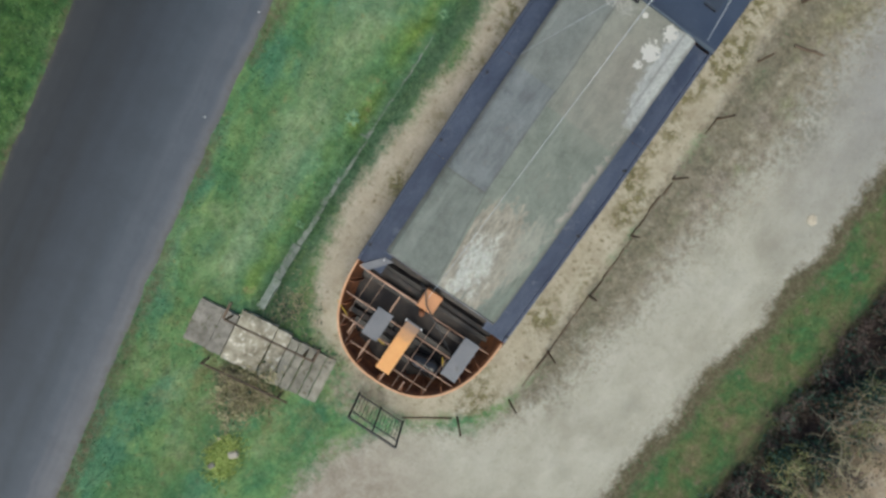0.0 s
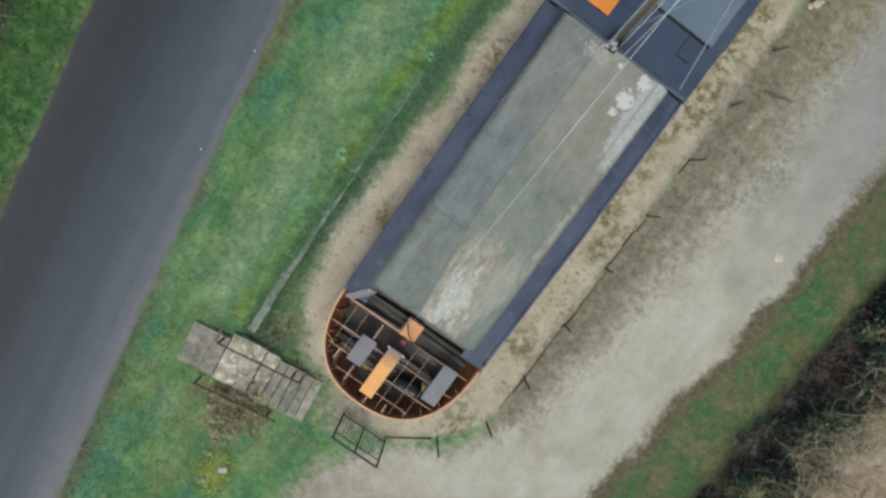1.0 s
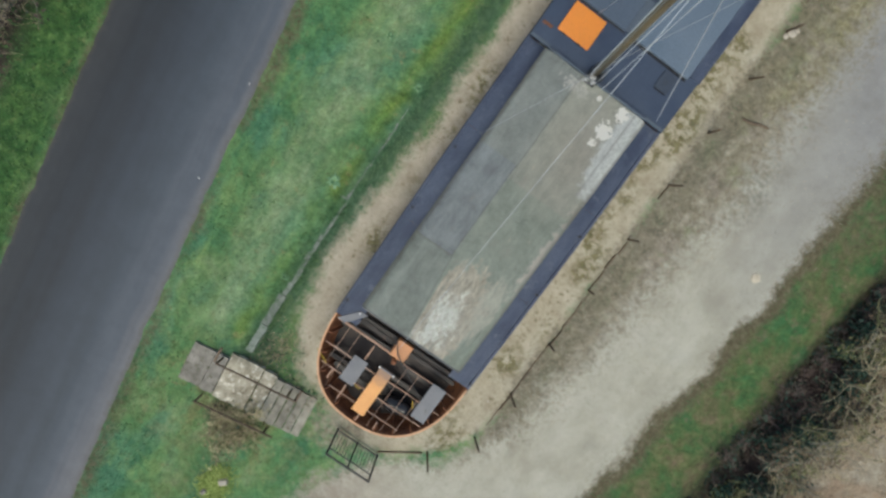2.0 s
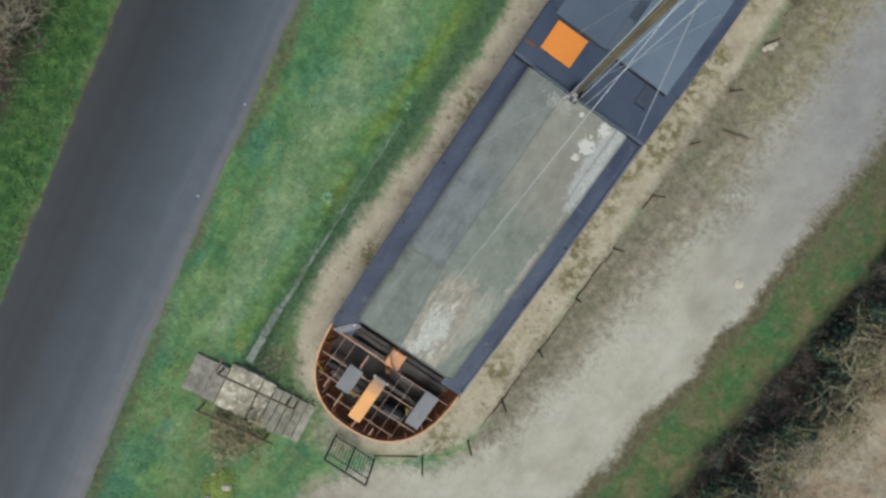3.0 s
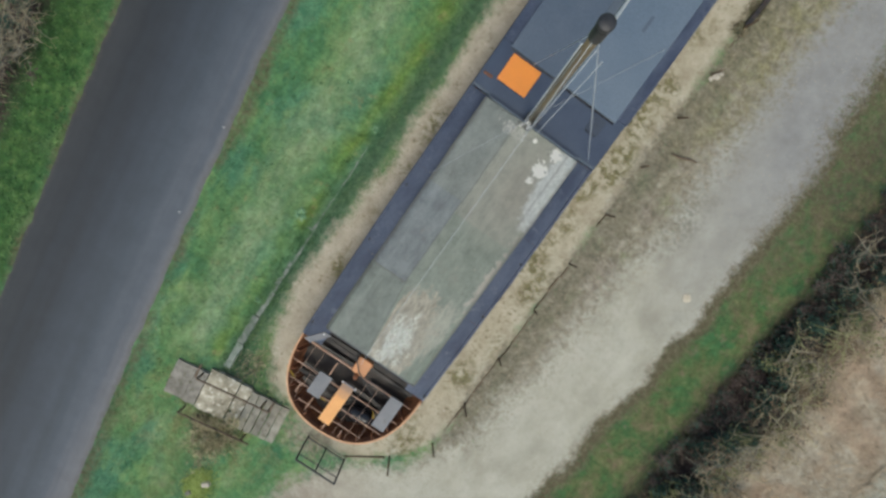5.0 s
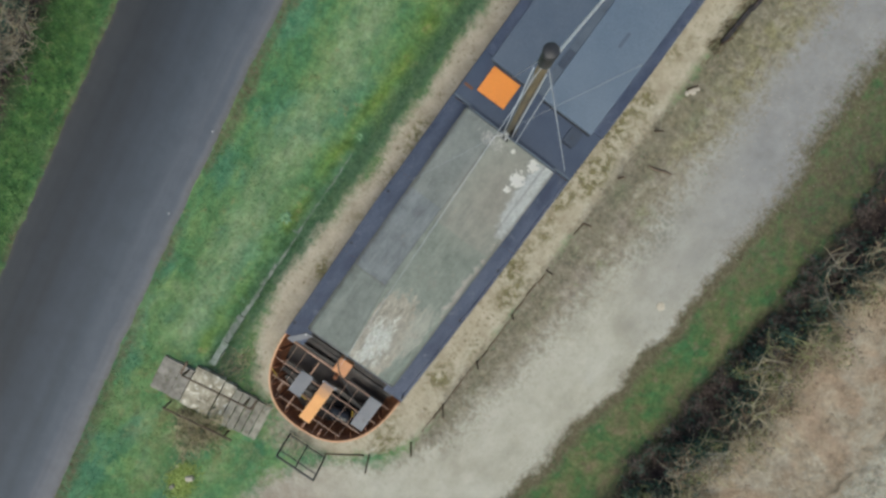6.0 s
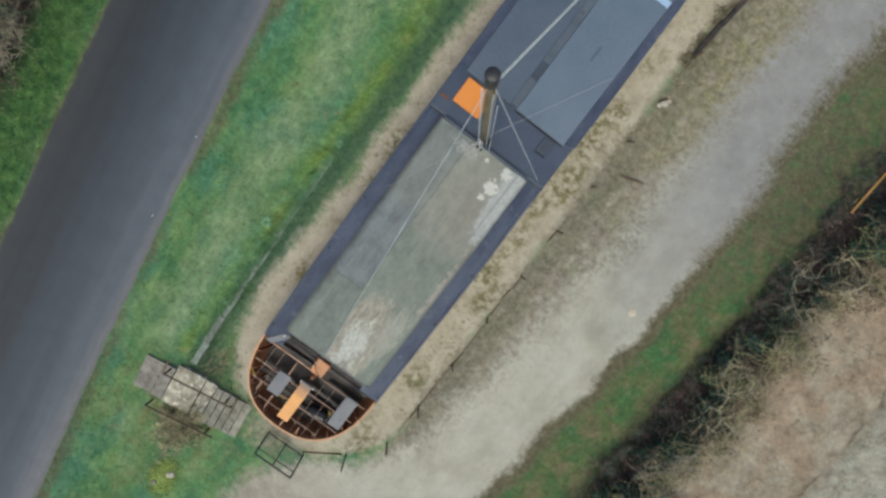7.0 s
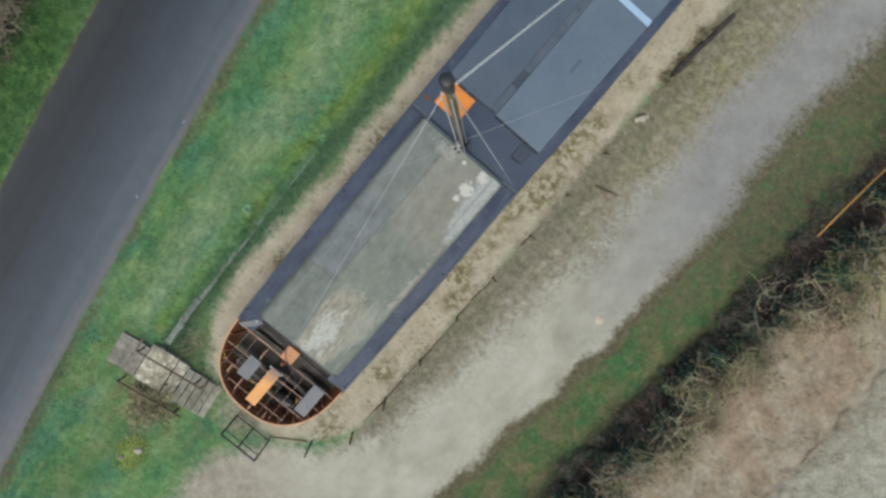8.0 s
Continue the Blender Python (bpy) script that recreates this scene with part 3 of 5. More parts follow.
def joined(name, verts, faces, material):
    me = bpy.data.meshes.new(name)
    me.from_pydata(verts.tolist(), [], faces.tolist())
    me.materials.append(material)
    return new(name, me)


LAT = np.random.RandomState(7).rand(257, 257)


def wave(x, y, size, seed=0):
    """Smooth value noise, 0 to 1, with lumps of that size in metres."""
    u, v = np.asarray(x) / size + 13.7 * seed + 400, np.asarray(y) / size + 7.3 * seed + 400
    i, j = np.floor(u).astype(int), np.floor(v).astype(int)
    a, b = u - i, v - j
    a, b = a * a * (3 - 2 * a), b * b * (3 - 2 * b)
    g = lambda p, q: LAT[p % 257, q % 257]
    return (g(i, j) * (1 - a) + g(i + 1, j) * a) * (1 - b) + (g(i, j + 1) * (1 - a) + g(i + 1, j + 1) * a) * b


# ---- the plan of the ground ----
def road_right(y):
    yy = np.clip(y, -15, 20)
    return -6.13 - 0.156 * y + 0.0015 * yy * yy


def road_left(y):
    return -10.05 - 0.16 * y


def track_left(y):
    return np.interp(y, (-12, -6, -4.5, -3.2, -2.3, -1.2, 0.3, 3.3, 5.7, 8.2, 10.4, 14, 18, 30), (0.2, 0.0, 0.05, 1.25, 2.5, 3.1, 3.75, 4.15, 4.45, 4.62, 4.66, 4.75, 4.85, 5.0))


def track_right(y):
    return np.interp(y, (-12, -1.5, 2, 4.3, 6.7, 8.6, 11, 14, 17, 30), (6.3, 6.5, 6.6, 6.98, 7.02, 7.24, 7.14, 7.0, 6.95, 7.4))


def hedge_line(y):
    return 9.1 + 0.06 * np.clip(y, -20, 30)


def kerb_line(y):
    return np.interp(y, (-2.6, 0, 3, 7, 19), (-3.08, -3.23, -3.32, -3.37, -3.45))


def pad_left(y):
    return np.interp(y, (-2.6, -1.6, -0.9, 0, 2, 4, 6.4, 20), (-1.70, -2.05, -2.62, -2.78, -2.74, -2.68, -2.62, -2.60))


def pad_end(x):
    return np.interp(x, (-2.8, -1.6, -0.6, 0.9, 2.3, 3.1), (-1.8, -2.35, -2.85, -2.95, -2.15, -1.0))


def ground_height(x, y):
    """The lie of the land: nearly level, with a ditch under the hedge and a bank behind it."""
    x, y = np.asarray(x, float), np.asarray(y, float)
    d = x - hedge_line(y)
    z = -0.35 * np.exp(-((d / 0.55) ** 2)) + 0.35 / (1 + np.exp(-np.clip(d - 1.3, -9, 9) / 0.35))
    off_road = np.clip(np.minimum(np.abs(x - road_right(y)), np.abs(x - road_left(y))) / 0.8, 0, 1) * ((x > road_right(y)) | (x < road_left(y)))
    verge = np.clip(np.minimum(x - road_right(y), -3.2 - x) / 0.8, 0, 1)
    z += 0.10 * verge + 0.12 * np.clip((x + 5.6) / 1.6, 0, 1) * np.clip((-3.05 - x) / 0.2, 0, 1) * np.clip((y + 3.2) / 1.2, 0, 1)
    z += off_road * (0.05 * (wave(x, y, 1.7, 1) - 0.5) + 0.03 * (wave(x, y, 0.45, 2) - 0.5))
    field = 1 / (1 + np.exp(-np.clip(x - 14.0, -9, 9) / 0.15))
    z += field * (0.05 * (wave(x, y, 0.35, 3) - 0.5) + 0.04 * (wave(x, y, 0.16, 4) - 0.5) - 0.10 * np.exp(-(((x - 14.25 - 0.3 * (wave(x, y, 1.1, 5) - 0.5)) / 0.12) ** 2)))
    return np.where(np.hypot(x, y) > 60, -0.02, z - 0.01)


def covers(x, y):
    """How much of each cover lies at a place; grass is what is left."""
    w = 0.5 * (wave(x, y, 1.3, 11) - 0.5) + 0.25 * (wave(x, y, 0.4, 12) - 0.5)
    soft = lambda d, s=0.16: 1 / (1 + np.exp(-np.clip(d / s, -30, 30)))
    pad = soft(np.minimum(np.minimum(x - pad_left(y), 3.3 - x), y - pad_end(x)) + 0.65 * w)
    track = np.minimum(soft(x - track_left(y) - 0.05 + 0.8 * w, 0.34), soft(track_right(y) - x + 0.75 * w, 0.12 + 0.16 * np.clip((y - 7) / 4, 0, 1)))
    dry = soft(np.minimum(x - 3.04, track_left(y) + 0.9 - x) + 0.3 * w)
    dry = np.maximum(dry, 0.66 * soft(0.70 - np.hypot((x + 0.15) * 0.75, y + 3.0) + 0.6 * w, 0.2))
    verge = 0.68 * soft(0.19 - np.abs(x - road_right(y) - 0.12) + 0.9 * w, 0.10)
    verge = np.maximum(verge, 0.7 * soft(0.10 - np.abs(x - road_left(y) + 0.05) + 0.3 * w, 0.06))
    verge = np.maximum(verge, soft(0.52 - np.abs(x - track_right(y) + 0.06) + 0.6 * w, 0.14))
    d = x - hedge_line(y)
    # shade painted as dark litter: bush hole, hedge bottom, strip across the lane
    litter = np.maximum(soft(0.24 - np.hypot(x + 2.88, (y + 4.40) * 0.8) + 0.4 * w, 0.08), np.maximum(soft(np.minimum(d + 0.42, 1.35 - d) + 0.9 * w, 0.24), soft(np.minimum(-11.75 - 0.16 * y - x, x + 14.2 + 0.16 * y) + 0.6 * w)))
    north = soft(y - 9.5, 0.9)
    # the painted hedge shade spreads wider to the north
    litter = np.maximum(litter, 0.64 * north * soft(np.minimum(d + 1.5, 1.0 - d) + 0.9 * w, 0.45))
    verge = np.maximum(verge, 0.66 * soft(y - 7.0, 1.2) * soft(np.minimum(x - track_right(y), track_right(y) + 1.5 - x) + 0.9 * w, 0.25))
    scrub = soft(np.minimum(d - 1.15, 14.7 - x) + 0.9 * w, 0.3)
    field = soft(x - 13.9 - 0.02 * y + 0.5 * w, 0.3)
    moss = np.zeros_like(x)
    for a, b, r in ((2.75, 4.1, 0.38), (2.35, 4.7, 0.22), (2.40, 6.3, 0.36), (2.25, 7.3, 0.33), (2.55, 8.2, 0.34), (2.3, 9.6, 0.28), (2.4, 5.4, 0.2), (2.9, 2.2, 0.18), (2.5, 1.0, 0.2), (-2.12, 4.9, 0.24), (-2.12, 6.3, 0.15), (-2.10, 3.4, 0.16), (-2.08, 1.6, 0.14), (2.35, -1.5, 0.35), (2.5, 10.8, 0.28), (2.35, 12.5, 0.3)):
        moss = np.maximum(moss, soft(1.05 * r - np.hypot(x - a, (y - b) * 0.6) + 0.8 * w, 0.12))
    band = np.exp(-(((x + 4.45 + 0.07 * (y - 1) + 0.9 * w) / 0.50) ** 2)) * np.clip((y + 2.9) / 0.8, 0, 1)
    lush = np.exp(-(((x - kerb_line(y) + 0.30 + 0.8 * w) / 0.24) ** 2)) * np.clip(0.25 + 1.1 * wave(x, y, 0.6, 14), 0, 1) * np.clip((y + 2.8) / 0.5, 0, 1)
    rough = np.maximum(soft(x - track_right(y)), 0.5 * soft(x + 2.95) * soft(-2.0 - x))
    furrow = np.exp(-(((x - 14.0 - 0.02 * y - 0.5 * (wave(x, y, 1.1, 5) - 0.5) - 0.2 * (wave(x, y, 0.3, 6) - 0.5)) / 0.06) ** 2)) * np.clip(3 * wave(x, y, 0.7, 7) - 0.6, 0, 1)
    far = soft(road_left(y) - x)
    return dict(far=far, verge=verge, rough=rough, furrow=furrow, band=band, lush=lush, pad=pad, track=track, dry=dry, litter=litter, scrub=scrub, field=field, moss=moss)


def build_ground():
    xs = np.r_[-3000, -800, -200, -80, -40, -25, -18, np.arange(-14.5, 18.5, 0.08), 22, 30, 45, 90, 250, 900, 3000]
    ys = np.r_[-3000, -800, -200, -80, -40, -22, -14, np.arange(-10, 20.5, 0.08), 24, 32, 50, 100, 260, 900, 3000]
    x, y = np.meshgrid(xs, ys)
    x, y = x.ravel(), y.ravel()
    z = ground_height(x, y)
    n, k = len(xs), np.arange(len(xs) * (len(ys) - 1)).reshape(-1, len(xs))[:, :-1].ravel()
    ob = joined("ground", np.stack([x, y, z], 1), np.stack([k, k + 1, k + n + 1, k + n], 1), M_GROUND)
    c, one = covers(x, y), np.ones_like(x)
    for name, cols in (("cover_a", (c["pad"], c["dry"], c["litter"])), ("cover_b", (c["field"], c["track"], c["moss"])), ("cover_c", (c["scrub"], c["band"], c["lush"])), ("cover_d", (c["rough"], c["furrow"], c["verge"])), ("cover_e", (c["far"], c["far"], c["far"]))):
        a = ob.data.attributes.new(name, "FLOAT_COLOR", "POINT")
        a.data.foreach_set("color", np.stack([*cols, one], 1).astype(np.float32).ravel())
    ob.data.shade_smooth()
    return tagged(ob, "winter grass, sandy gravel and bare soil", "ground", kind="structure")


def build_road():
    ys = np.r_[-600, -200, -80, -40, -20, np.arange(-14, 22, 0.15), 30, 60, 150, 600]
    us = (0.0, 0.02, 0.06, 0.15, 0.35, 0.5, 0.65, 0.85, 0.94, 0.98, 1.0)
    crown = (-0.02, 0.0, 0.015, 0.03, 0.045, 0.05, 0.045, 0.03, 0.015, 0.0, -0.02)
    verts, verge = [], []
    for y in ys:
        a, b = float(road_left(y)) + 0.10 * (wave(0, y, 0.5, 21) - 0.5) + 0.06 * (wave(0, y, 0.17, 22) - 0.5), float(road_right(y)) + 0.06 * (wave(0, y, 0.6, 23) - 0.5) + 0.06 * (wave(0, y, 0.18, 24) - 0.5)
        for u, h in zip(us, crown):
            verts.append((a + (b - a) * u, y, h + 0.012))
            verge.append(max(0.0, 1 - min(u, 1 - u) / 0.09))
    n = len(us)
    k = np.arange(n * (len(ys) - 1)).reshape(-1, n)[:, :-1].ravel()
    ob = joined("road", np.array(verts), np.stack([k, k + 1, k + n + 1, k + n], 1), M_ROAD)
    v = np.array(verge)
    a = ob.data.attributes.new("verge", "FLOAT_COLOR", "POINT")
    a.data.foreach_set("color", np.stack([v, np.tile(us, len(ys)), v, np.ones_like(v)], 1).astype(np.float32).ravel())
    ob.data.shade_smooth()
    return tagged(ob, "narrow grey asphalt lane with crumbling edges", "road", kind="structure")


build_ground()
build_road()


# ---- the boat ----
def hull_half(y):
    return float(np.interp(y, (0, 4, 8, 11, 14, 16), (1.84, 1.90, 1.88, 1.87, 1.83, 1.78)))


def hull_outline(inset=0.0, length=17.5):
    """The deck edge: a full round stern, long straight sides and a blunt round bow."""
    pts = []
    for k in range(49):
        a = math.pi * k / 48
        c, s = math.cos(a), math.sin(a)
        pts.append((-(1.84 - inset) * math.copysign(abs(c) ** 0.83, c), -(2.24 - inset) * s ** 0.83))
    right = [(hull_half(y) - inset, y) for y in np.arange(0.5, 15.01, 0.5)]
    bow = []
    for k in range(1, 24):
        a = math.pi * k / 24
        c, s = math.cos(a), math.sin(a)
        bow.append(((1.78 - inset) * math.copysign(abs(c) ** 0.83, c), 15 + (length - 15 - inset) * s ** 0.83))
    left = [(-x, y) for x, y in right[::-1]]
    return pts + right + bow + left


def ring_wall(bm, loops):
    """Skins the closed loops of points one to the next."""
    rings = [[bm.verts.new(p) for p in loop] for loop in loops]
    n = len(rings[0])
    for a, b in zip(rings, rings[1:]):
        for j in range(n):
            bm.faces.new((a[j], a[(j + 1) % n], b[(j + 1) % n], b[j]))
    return rings


def build_boat():
    boat = thing("boat", "flat-decked steel barge with an open rusty stern, on sand", "boat")
    out = hull_outline()
    shape = lambda f, z, inset: [(x * f, y * (f if y < 0 else 1), z) for x, y in hull_outline(inset)]
    bm = bmesh.new()
    ring_wall(bm, [shape(0.86, 0.02, 0), shape(0.95, 0.30, 0), shape(0.99, 0.62, 0), shape(1.0, 0.94, 0), shape(1.0, 0.94, 0.028), shape(0.99, 0.62, 0.03), shape(0.95, 0.30, 0.03), shape(0.86, 0.10, 0.03)])
    bmesh.ops.recalc_face_normals(bm, faces=bm.faces)
    part("hull", bm, M_RUST, boat, "rust-brown steel hull plating", True)
    # rim angle round the open stern
    arc = [(x, y) for x, y in out[:49]]
    bm = bmesh.new()
    stern = [(x, y, 0.0) for x, y in arc]
    inner = [(x, y, 0.0) for x, y in hull_outline(0.032)[:49]]
    rows = []
    for (x, y, _), (u, v, _) in zip(stern, inner):
        rows.append([bm.verts.new(p) for p in ((x * 1.004, y * 1.004, 0.90), (x * 1.004, y * 1.004, 0.972), (u, v, 0.972), (u, v, 0.955))])
    for a, b in zip(rows, rows[1:]):
        for j in range(3):
            bm.faces.new((a[j], b[j], b[j + 1], a[j + 1]))
    part("rim", bm, M_RIM, boat, "orange primed rim angle")
    # bilge floor of the stern bay, lumpy and near-black
    bm = bmesh.new()
    ny, nx = 30, 40
    grid = []
    for j in range(ny + 1):
        y = -2.1 + 2.55 * j / ny
        half = 1.60 if y > -0.1 else 1.60 * max(0.02, 1 - (abs(y) / 2.12) ** 2.4) ** (1 / 2.4)
        grid.append([bm.verts.new((half * (2 * i / nx - 1), y, 0.14 + 0.10 * float(wave(half * (2 * i / nx - 1), y, 0.35, 31)))) for i in range(nx + 1)])
    for j in range(ny):
        for i in range(nx):
            bm.faces.new((grid[j][i], grid[j][i + 1], grid[j + 1][i + 1], grid[j + 1][i]))
    part("bilge_floor", bm, M_BILGE, boat, "lumpy near-black bilge floor", True)
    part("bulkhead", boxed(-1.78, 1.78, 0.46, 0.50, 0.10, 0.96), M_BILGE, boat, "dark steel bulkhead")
    # frames rising up the inside of the stern
    for k in range(4, 45, 4):
        (x, y), (nxt, nyt) = hull_outline(0.03)[k], hull_outline(0.17)[k]
        bm = bmesh.new()
        side = Vector((y, -x, 0)).normalized() * 0.012
        pts = [(x, y, 0.93), (nxt, nyt, 0.93), (nxt * 0.92, nyt * 0.92, 0.2), (x * 0.88, y * 0.88, 0.2)]
        a = [bm.verts.new(Vector(p) + side) for p in pts]
        b = [bm.verts.new(Vector(p) - side) for p in pts]
        bm.faces.new(a)
        bm.faces.new(b[::-1])
        for j in range(4):
            bm.faces.new((a[j], b[j], b[(j + 1) % 4], a[(j + 1) % 4]))
        part("rib", bm, M_RUST, boat)
    # deck beams of the bay: broad ones across, thin stringers along
    half_at = lambda y: 1.80 * max(0.0, 1 - (abs(y) / 2.2) ** 2.4) ** (1 / 2.4) if y < 0 else 1.80
    for y, x0, x1, w, h in ((-0.31, -1.74, -0.12, 0.019, 0.07), (-0.95, -1.66, -0.16, 0.010, 0.05), (-1.42, -1.47, -0.16, 0.010, 0.05), (-0.92, 0.12, 1.66, 0.010, 0.05), (-1.42, 0.14, 1.47, 0.010, 0.05), (-1.82, -0.98, 1.05, 0.009, 0.05), (-0.36, 0.22, 1.74, 0.008, 0.05)):
        part("cross_beam", boxed(x0, x1, y - w, y + w, 0.90 - h, 0.90, 0.004), M_BEAM, boat)
    for x, y1, w in ((-1.36, -0.32, 0.006), (-1.06, -0.32, 0.006), (-0.62, -0.95, 0.007), (0.36, -0.36, 0.006), (0.70, -0.36, 0.006), (1.02, -0.92, 0.006)):
        y0 = -2.18 * max(0.0, 1 - (abs(x) / 1.82) ** 2.4) ** (1 / 2.4)
        part("stringer", boxed(x - w, x + w, y0, y1, 0.845, 0.885, 0.003), M_STRINGER, boat)
    # dark floor boards across the bay, short knees at the rim
    for k, (y0, y1) in enumerate(((0.08, 0.36), (-0.25, 0.03), (-0.64, -0.32), (-0.99, -0.70), (-1.34, -1.05), (-1.68, -1.40))):
        rnd = random.Random(60 + k)
        w = min(half_at(y0), half_at(y1)) - 0.16
        half = (y1 - y0) / 4
        for yc in (y0 + half, y1 - half):
            cut = rnd.uniform(-0.5, 0.5)
            for x0, x1 in ((-w, cut - 0.03), (cut + 0.03, w)):
                if rnd.random() < (0.05 if y0 > -0.3 else 0.38):
                    continue
                m = Matrix.Translation((0, yc, rnd.uniform(0.30, 0.46))) @ Matrix.Rotation(radians(rnd.uniform(-2.5, 2.5)), 4, "Z") @ Matrix.Rotation(radians(rnd.uniform(-9, 9)), 4, "X")
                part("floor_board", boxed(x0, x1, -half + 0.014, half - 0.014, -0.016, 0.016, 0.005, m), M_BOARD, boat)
    for x, y0, y1 in ((-0.63, -1.98, -1.58), (-0.62, -0.80, -0.40), (0.05, -2.22, -1.98), (0.53, -2.14, -1.92), (-1.12, -1.70, -1.44)):
        part("knee", boxed(x - 0.016, x + 0.016, y0, y1, 0.84, 0.908, 0.004), M_BEAM, boat)
    # rudder-post box between bay and cover, with the tiller
    box_part = part("rudder_box", boxed(-0.22, 0.19, -0.34, 0.12, 0.70, 0.93, 0.015), M_PRIMER, boat, "orange primed rudder box")
    part("box_lid", boxed(-0.20, 0.17, -0.31, 0.10, 0.93, 0.942, 0.004), M_PRIMER, box_part)
    part("rudder_post", tube(bmesh.new(), [(-0.02, -0.42, 0.5), (-0.02, -0.42, 1.02)], 0.06, 12), M_RUST, boat, "rusty rudder post", True)
    part("tiller", tube(bmesh.new(), [(-0.42, 0.16, 1.22), (-0.28, 0.10, 1.20), (-0.05, -0.20, 1.08), (0.45, -0.48, 1.02), (0.98, -0.78, 1.0)], [0.014, 0.014, 0.018, 0.013, 0.010], 8), M_STEEL, boat, "dark bent steel tiller", True)
    # side decks with a bulwark strip
    for sgn, y_end in ((-1, -0.20), (1, 0.06)):
        for y0, y1 in ((y_end, 2.6), (2.604, 5.2), (5.204, 7.60)):
            bm = bmesh.new()
            ys = np.linspace(y0, y1, 8)
            low = [[bm.verts.new((sgn * v, y, z)) for v, z in ((1.25, 0.99), (hull_half(y) - 0.05, 0.965), (hull_half(y) - 0.045, 0.995), (hull_half(y) + 0.02, 0.99), (hull_half(y) + 0.02, 0.90))] for y in ys]
            for a, b in zip(low, low[1:]):
                for j in range(4):
                    bm.faces.new((a[j], a[j + 1], b[j + 1], b[j]))
            bmesh.ops.solidify(bm, geom=list(bm.faces), thickness=0.02)
            bmesh.ops.recalc_face_normals(bm, faces=bm.faces)
            part("side_deck", bm, M_DECK, boat, "blue-grey painted side deck")
        part("coaming", boxed(sgn * 1.25 - 0.012, sgn * 1.25 + 0.012, 0.34, 7.50, 0.96, 1.27), M_DECK, boat)
    for sgn in (-1, 1):
        for y in (0.22, 2.9, 4.6):
            part("bollard", tube(bmesh.new(), [(sgn * 1.80, y, 0.96), (sgn * 1.80, y, 1.09), (sgn * 1.80, y, 1.10)], [0.022, 0.022, 0.03], 8), M_CAP, boat, "small dark cleat")
    gus = bmesh.new()
    low, high = ([gus.verts.new((x, y, z)) for x, y in ((-1.74, -0.27), (-1.54, -0.30), (-1.16, 0.17), (-1.38, 0.16))] for z in (1.000, 1.018))
    gus.faces.new(high)
    gus.faces.new(low[::-1])
    for k in range(4):
        gus.faces.new((low[k], low[(k + 1) % 4], high[(k + 1) % 4], high[k]))
    part("corner_plate", gus, M_PLATE, boat, "grey bent corner plate")
    part("corner_bolt", tube(bmesh.new(), [(-1.36, 0.10, 1.018), (-1.36, 0.10, 1.04)], 0.02, 8), M_WHITE, boat)
    # black rubbing strake along each side
    for sgn in (-1, 1):
        bm = bmesh.new()
        ys = np.linspace(-0.1, 15.4, 32)
        low = [[bm.verts.new((sgn * (hull_half(y) + v + 0.012 * float(wave(sgn, y, 0.4, 45))), y, z)) for v, z in ((-0.01, 0.80), (0.030, 0.82), (0.032, 0.915), (-0.01, 0.93))] for y in ys]
        for a, b in zip(low, low[1:]):
            for j in range(3):
                bm.faces.new((a[j], a[j + 1], b[j + 1], b[j]))
        bmesh.ops.recalc_face_normals(bm, faces=bm.faces)
        part("rubbing_strake", bm, M_CAP, boat, "black rubbing strake")
    # hold cover: seven weathered sheets on the coaming
    cover = part("hold_cover", boxed(-1.22, 1.22, 0.36, 7.50, 1.20, 1.29), M_CROSS, boat, "weathered grey-green hold cover with peeled pale patches")
    def sheet(x0, x1, a, b, lift, slant, mtl, ends=1.0):
        """One limp sheet, drooping over the coaming at its outer edge."""
        bm = bmesh.new()
        n, m = 12, 16
        hem = bm.verts.layers.float_color.new("hem")
        rows = []
        for j in range(m + 1):
            y = a + 0.004 + (b - a - 0.004) * j / m
            row = []
            for i in range(n + 1):
                x = x0 + (x1 - slant * (y - a) - x0) * i / n
                z = 1.335 + lift + 0.010 * float(wave(x, y, 0.5, 41)) + 0.012 * (1 - abs(x) / 1.4)
                out = max(0.0, abs(x) - 1.24) / 0.20
                v = bm.verts.new((x + 0.012 * (float(wave(3, y, 0.5, 43)) - 0.5), y, z - 0.10 * out * out))
                v[hem] = (x - x0, x1 - slant * (y - a) - x, y - a + ends, b - y + ends)
                row.append(v)
            rows.append(row)
        for p, q in zip(rows, rows[1:]):
            for i in range(n):
                bm.faces.new((p[i], p[i + 1], q[i + 1], q[i]))
        bmesh.ops.solidify(bm, geom=list(bm.faces), thickness=0.018)
        bmesh.ops.recalc_face_normals(bm, faces=bm.faces)
        return part("sheet", bm, mtl, cover)

    sheet(-1.43, -0.13, 0.29, 2.52, 0.016, 0.11, M_COVER[0], 0.0)
    sheet(-1.43, -0.40, 2.42, 5.05, 0.006, 0.0, M_COVER[1])
    sheet(-1.43, -0.38, 5.0, 7.53, 0.002, 0.0, M_COVER[2])
    sheet(-0.48, 1.43, 0.30, 2.30, -0.002, 0.0, M_COVER[3], 0.02)
    sheet(-0.46, 1.43, 2.28, 4.72, 0.000, 0.0, M_COVER[4])
    sheet(-0.46, 1.43, 4.70, 7.53, -0.002, 0.0, M_COVER[5])
    sheet(1.10, 1.43, 5.30, 7.53, 0.014, 0.0, M_COVER[6])
    part("cover_edge", boxed(-1.39, 1.40, 0.268, 0.296, 1.20, 1.345, 0.004), M_PLATE, cover, "grey folded sheet edge")
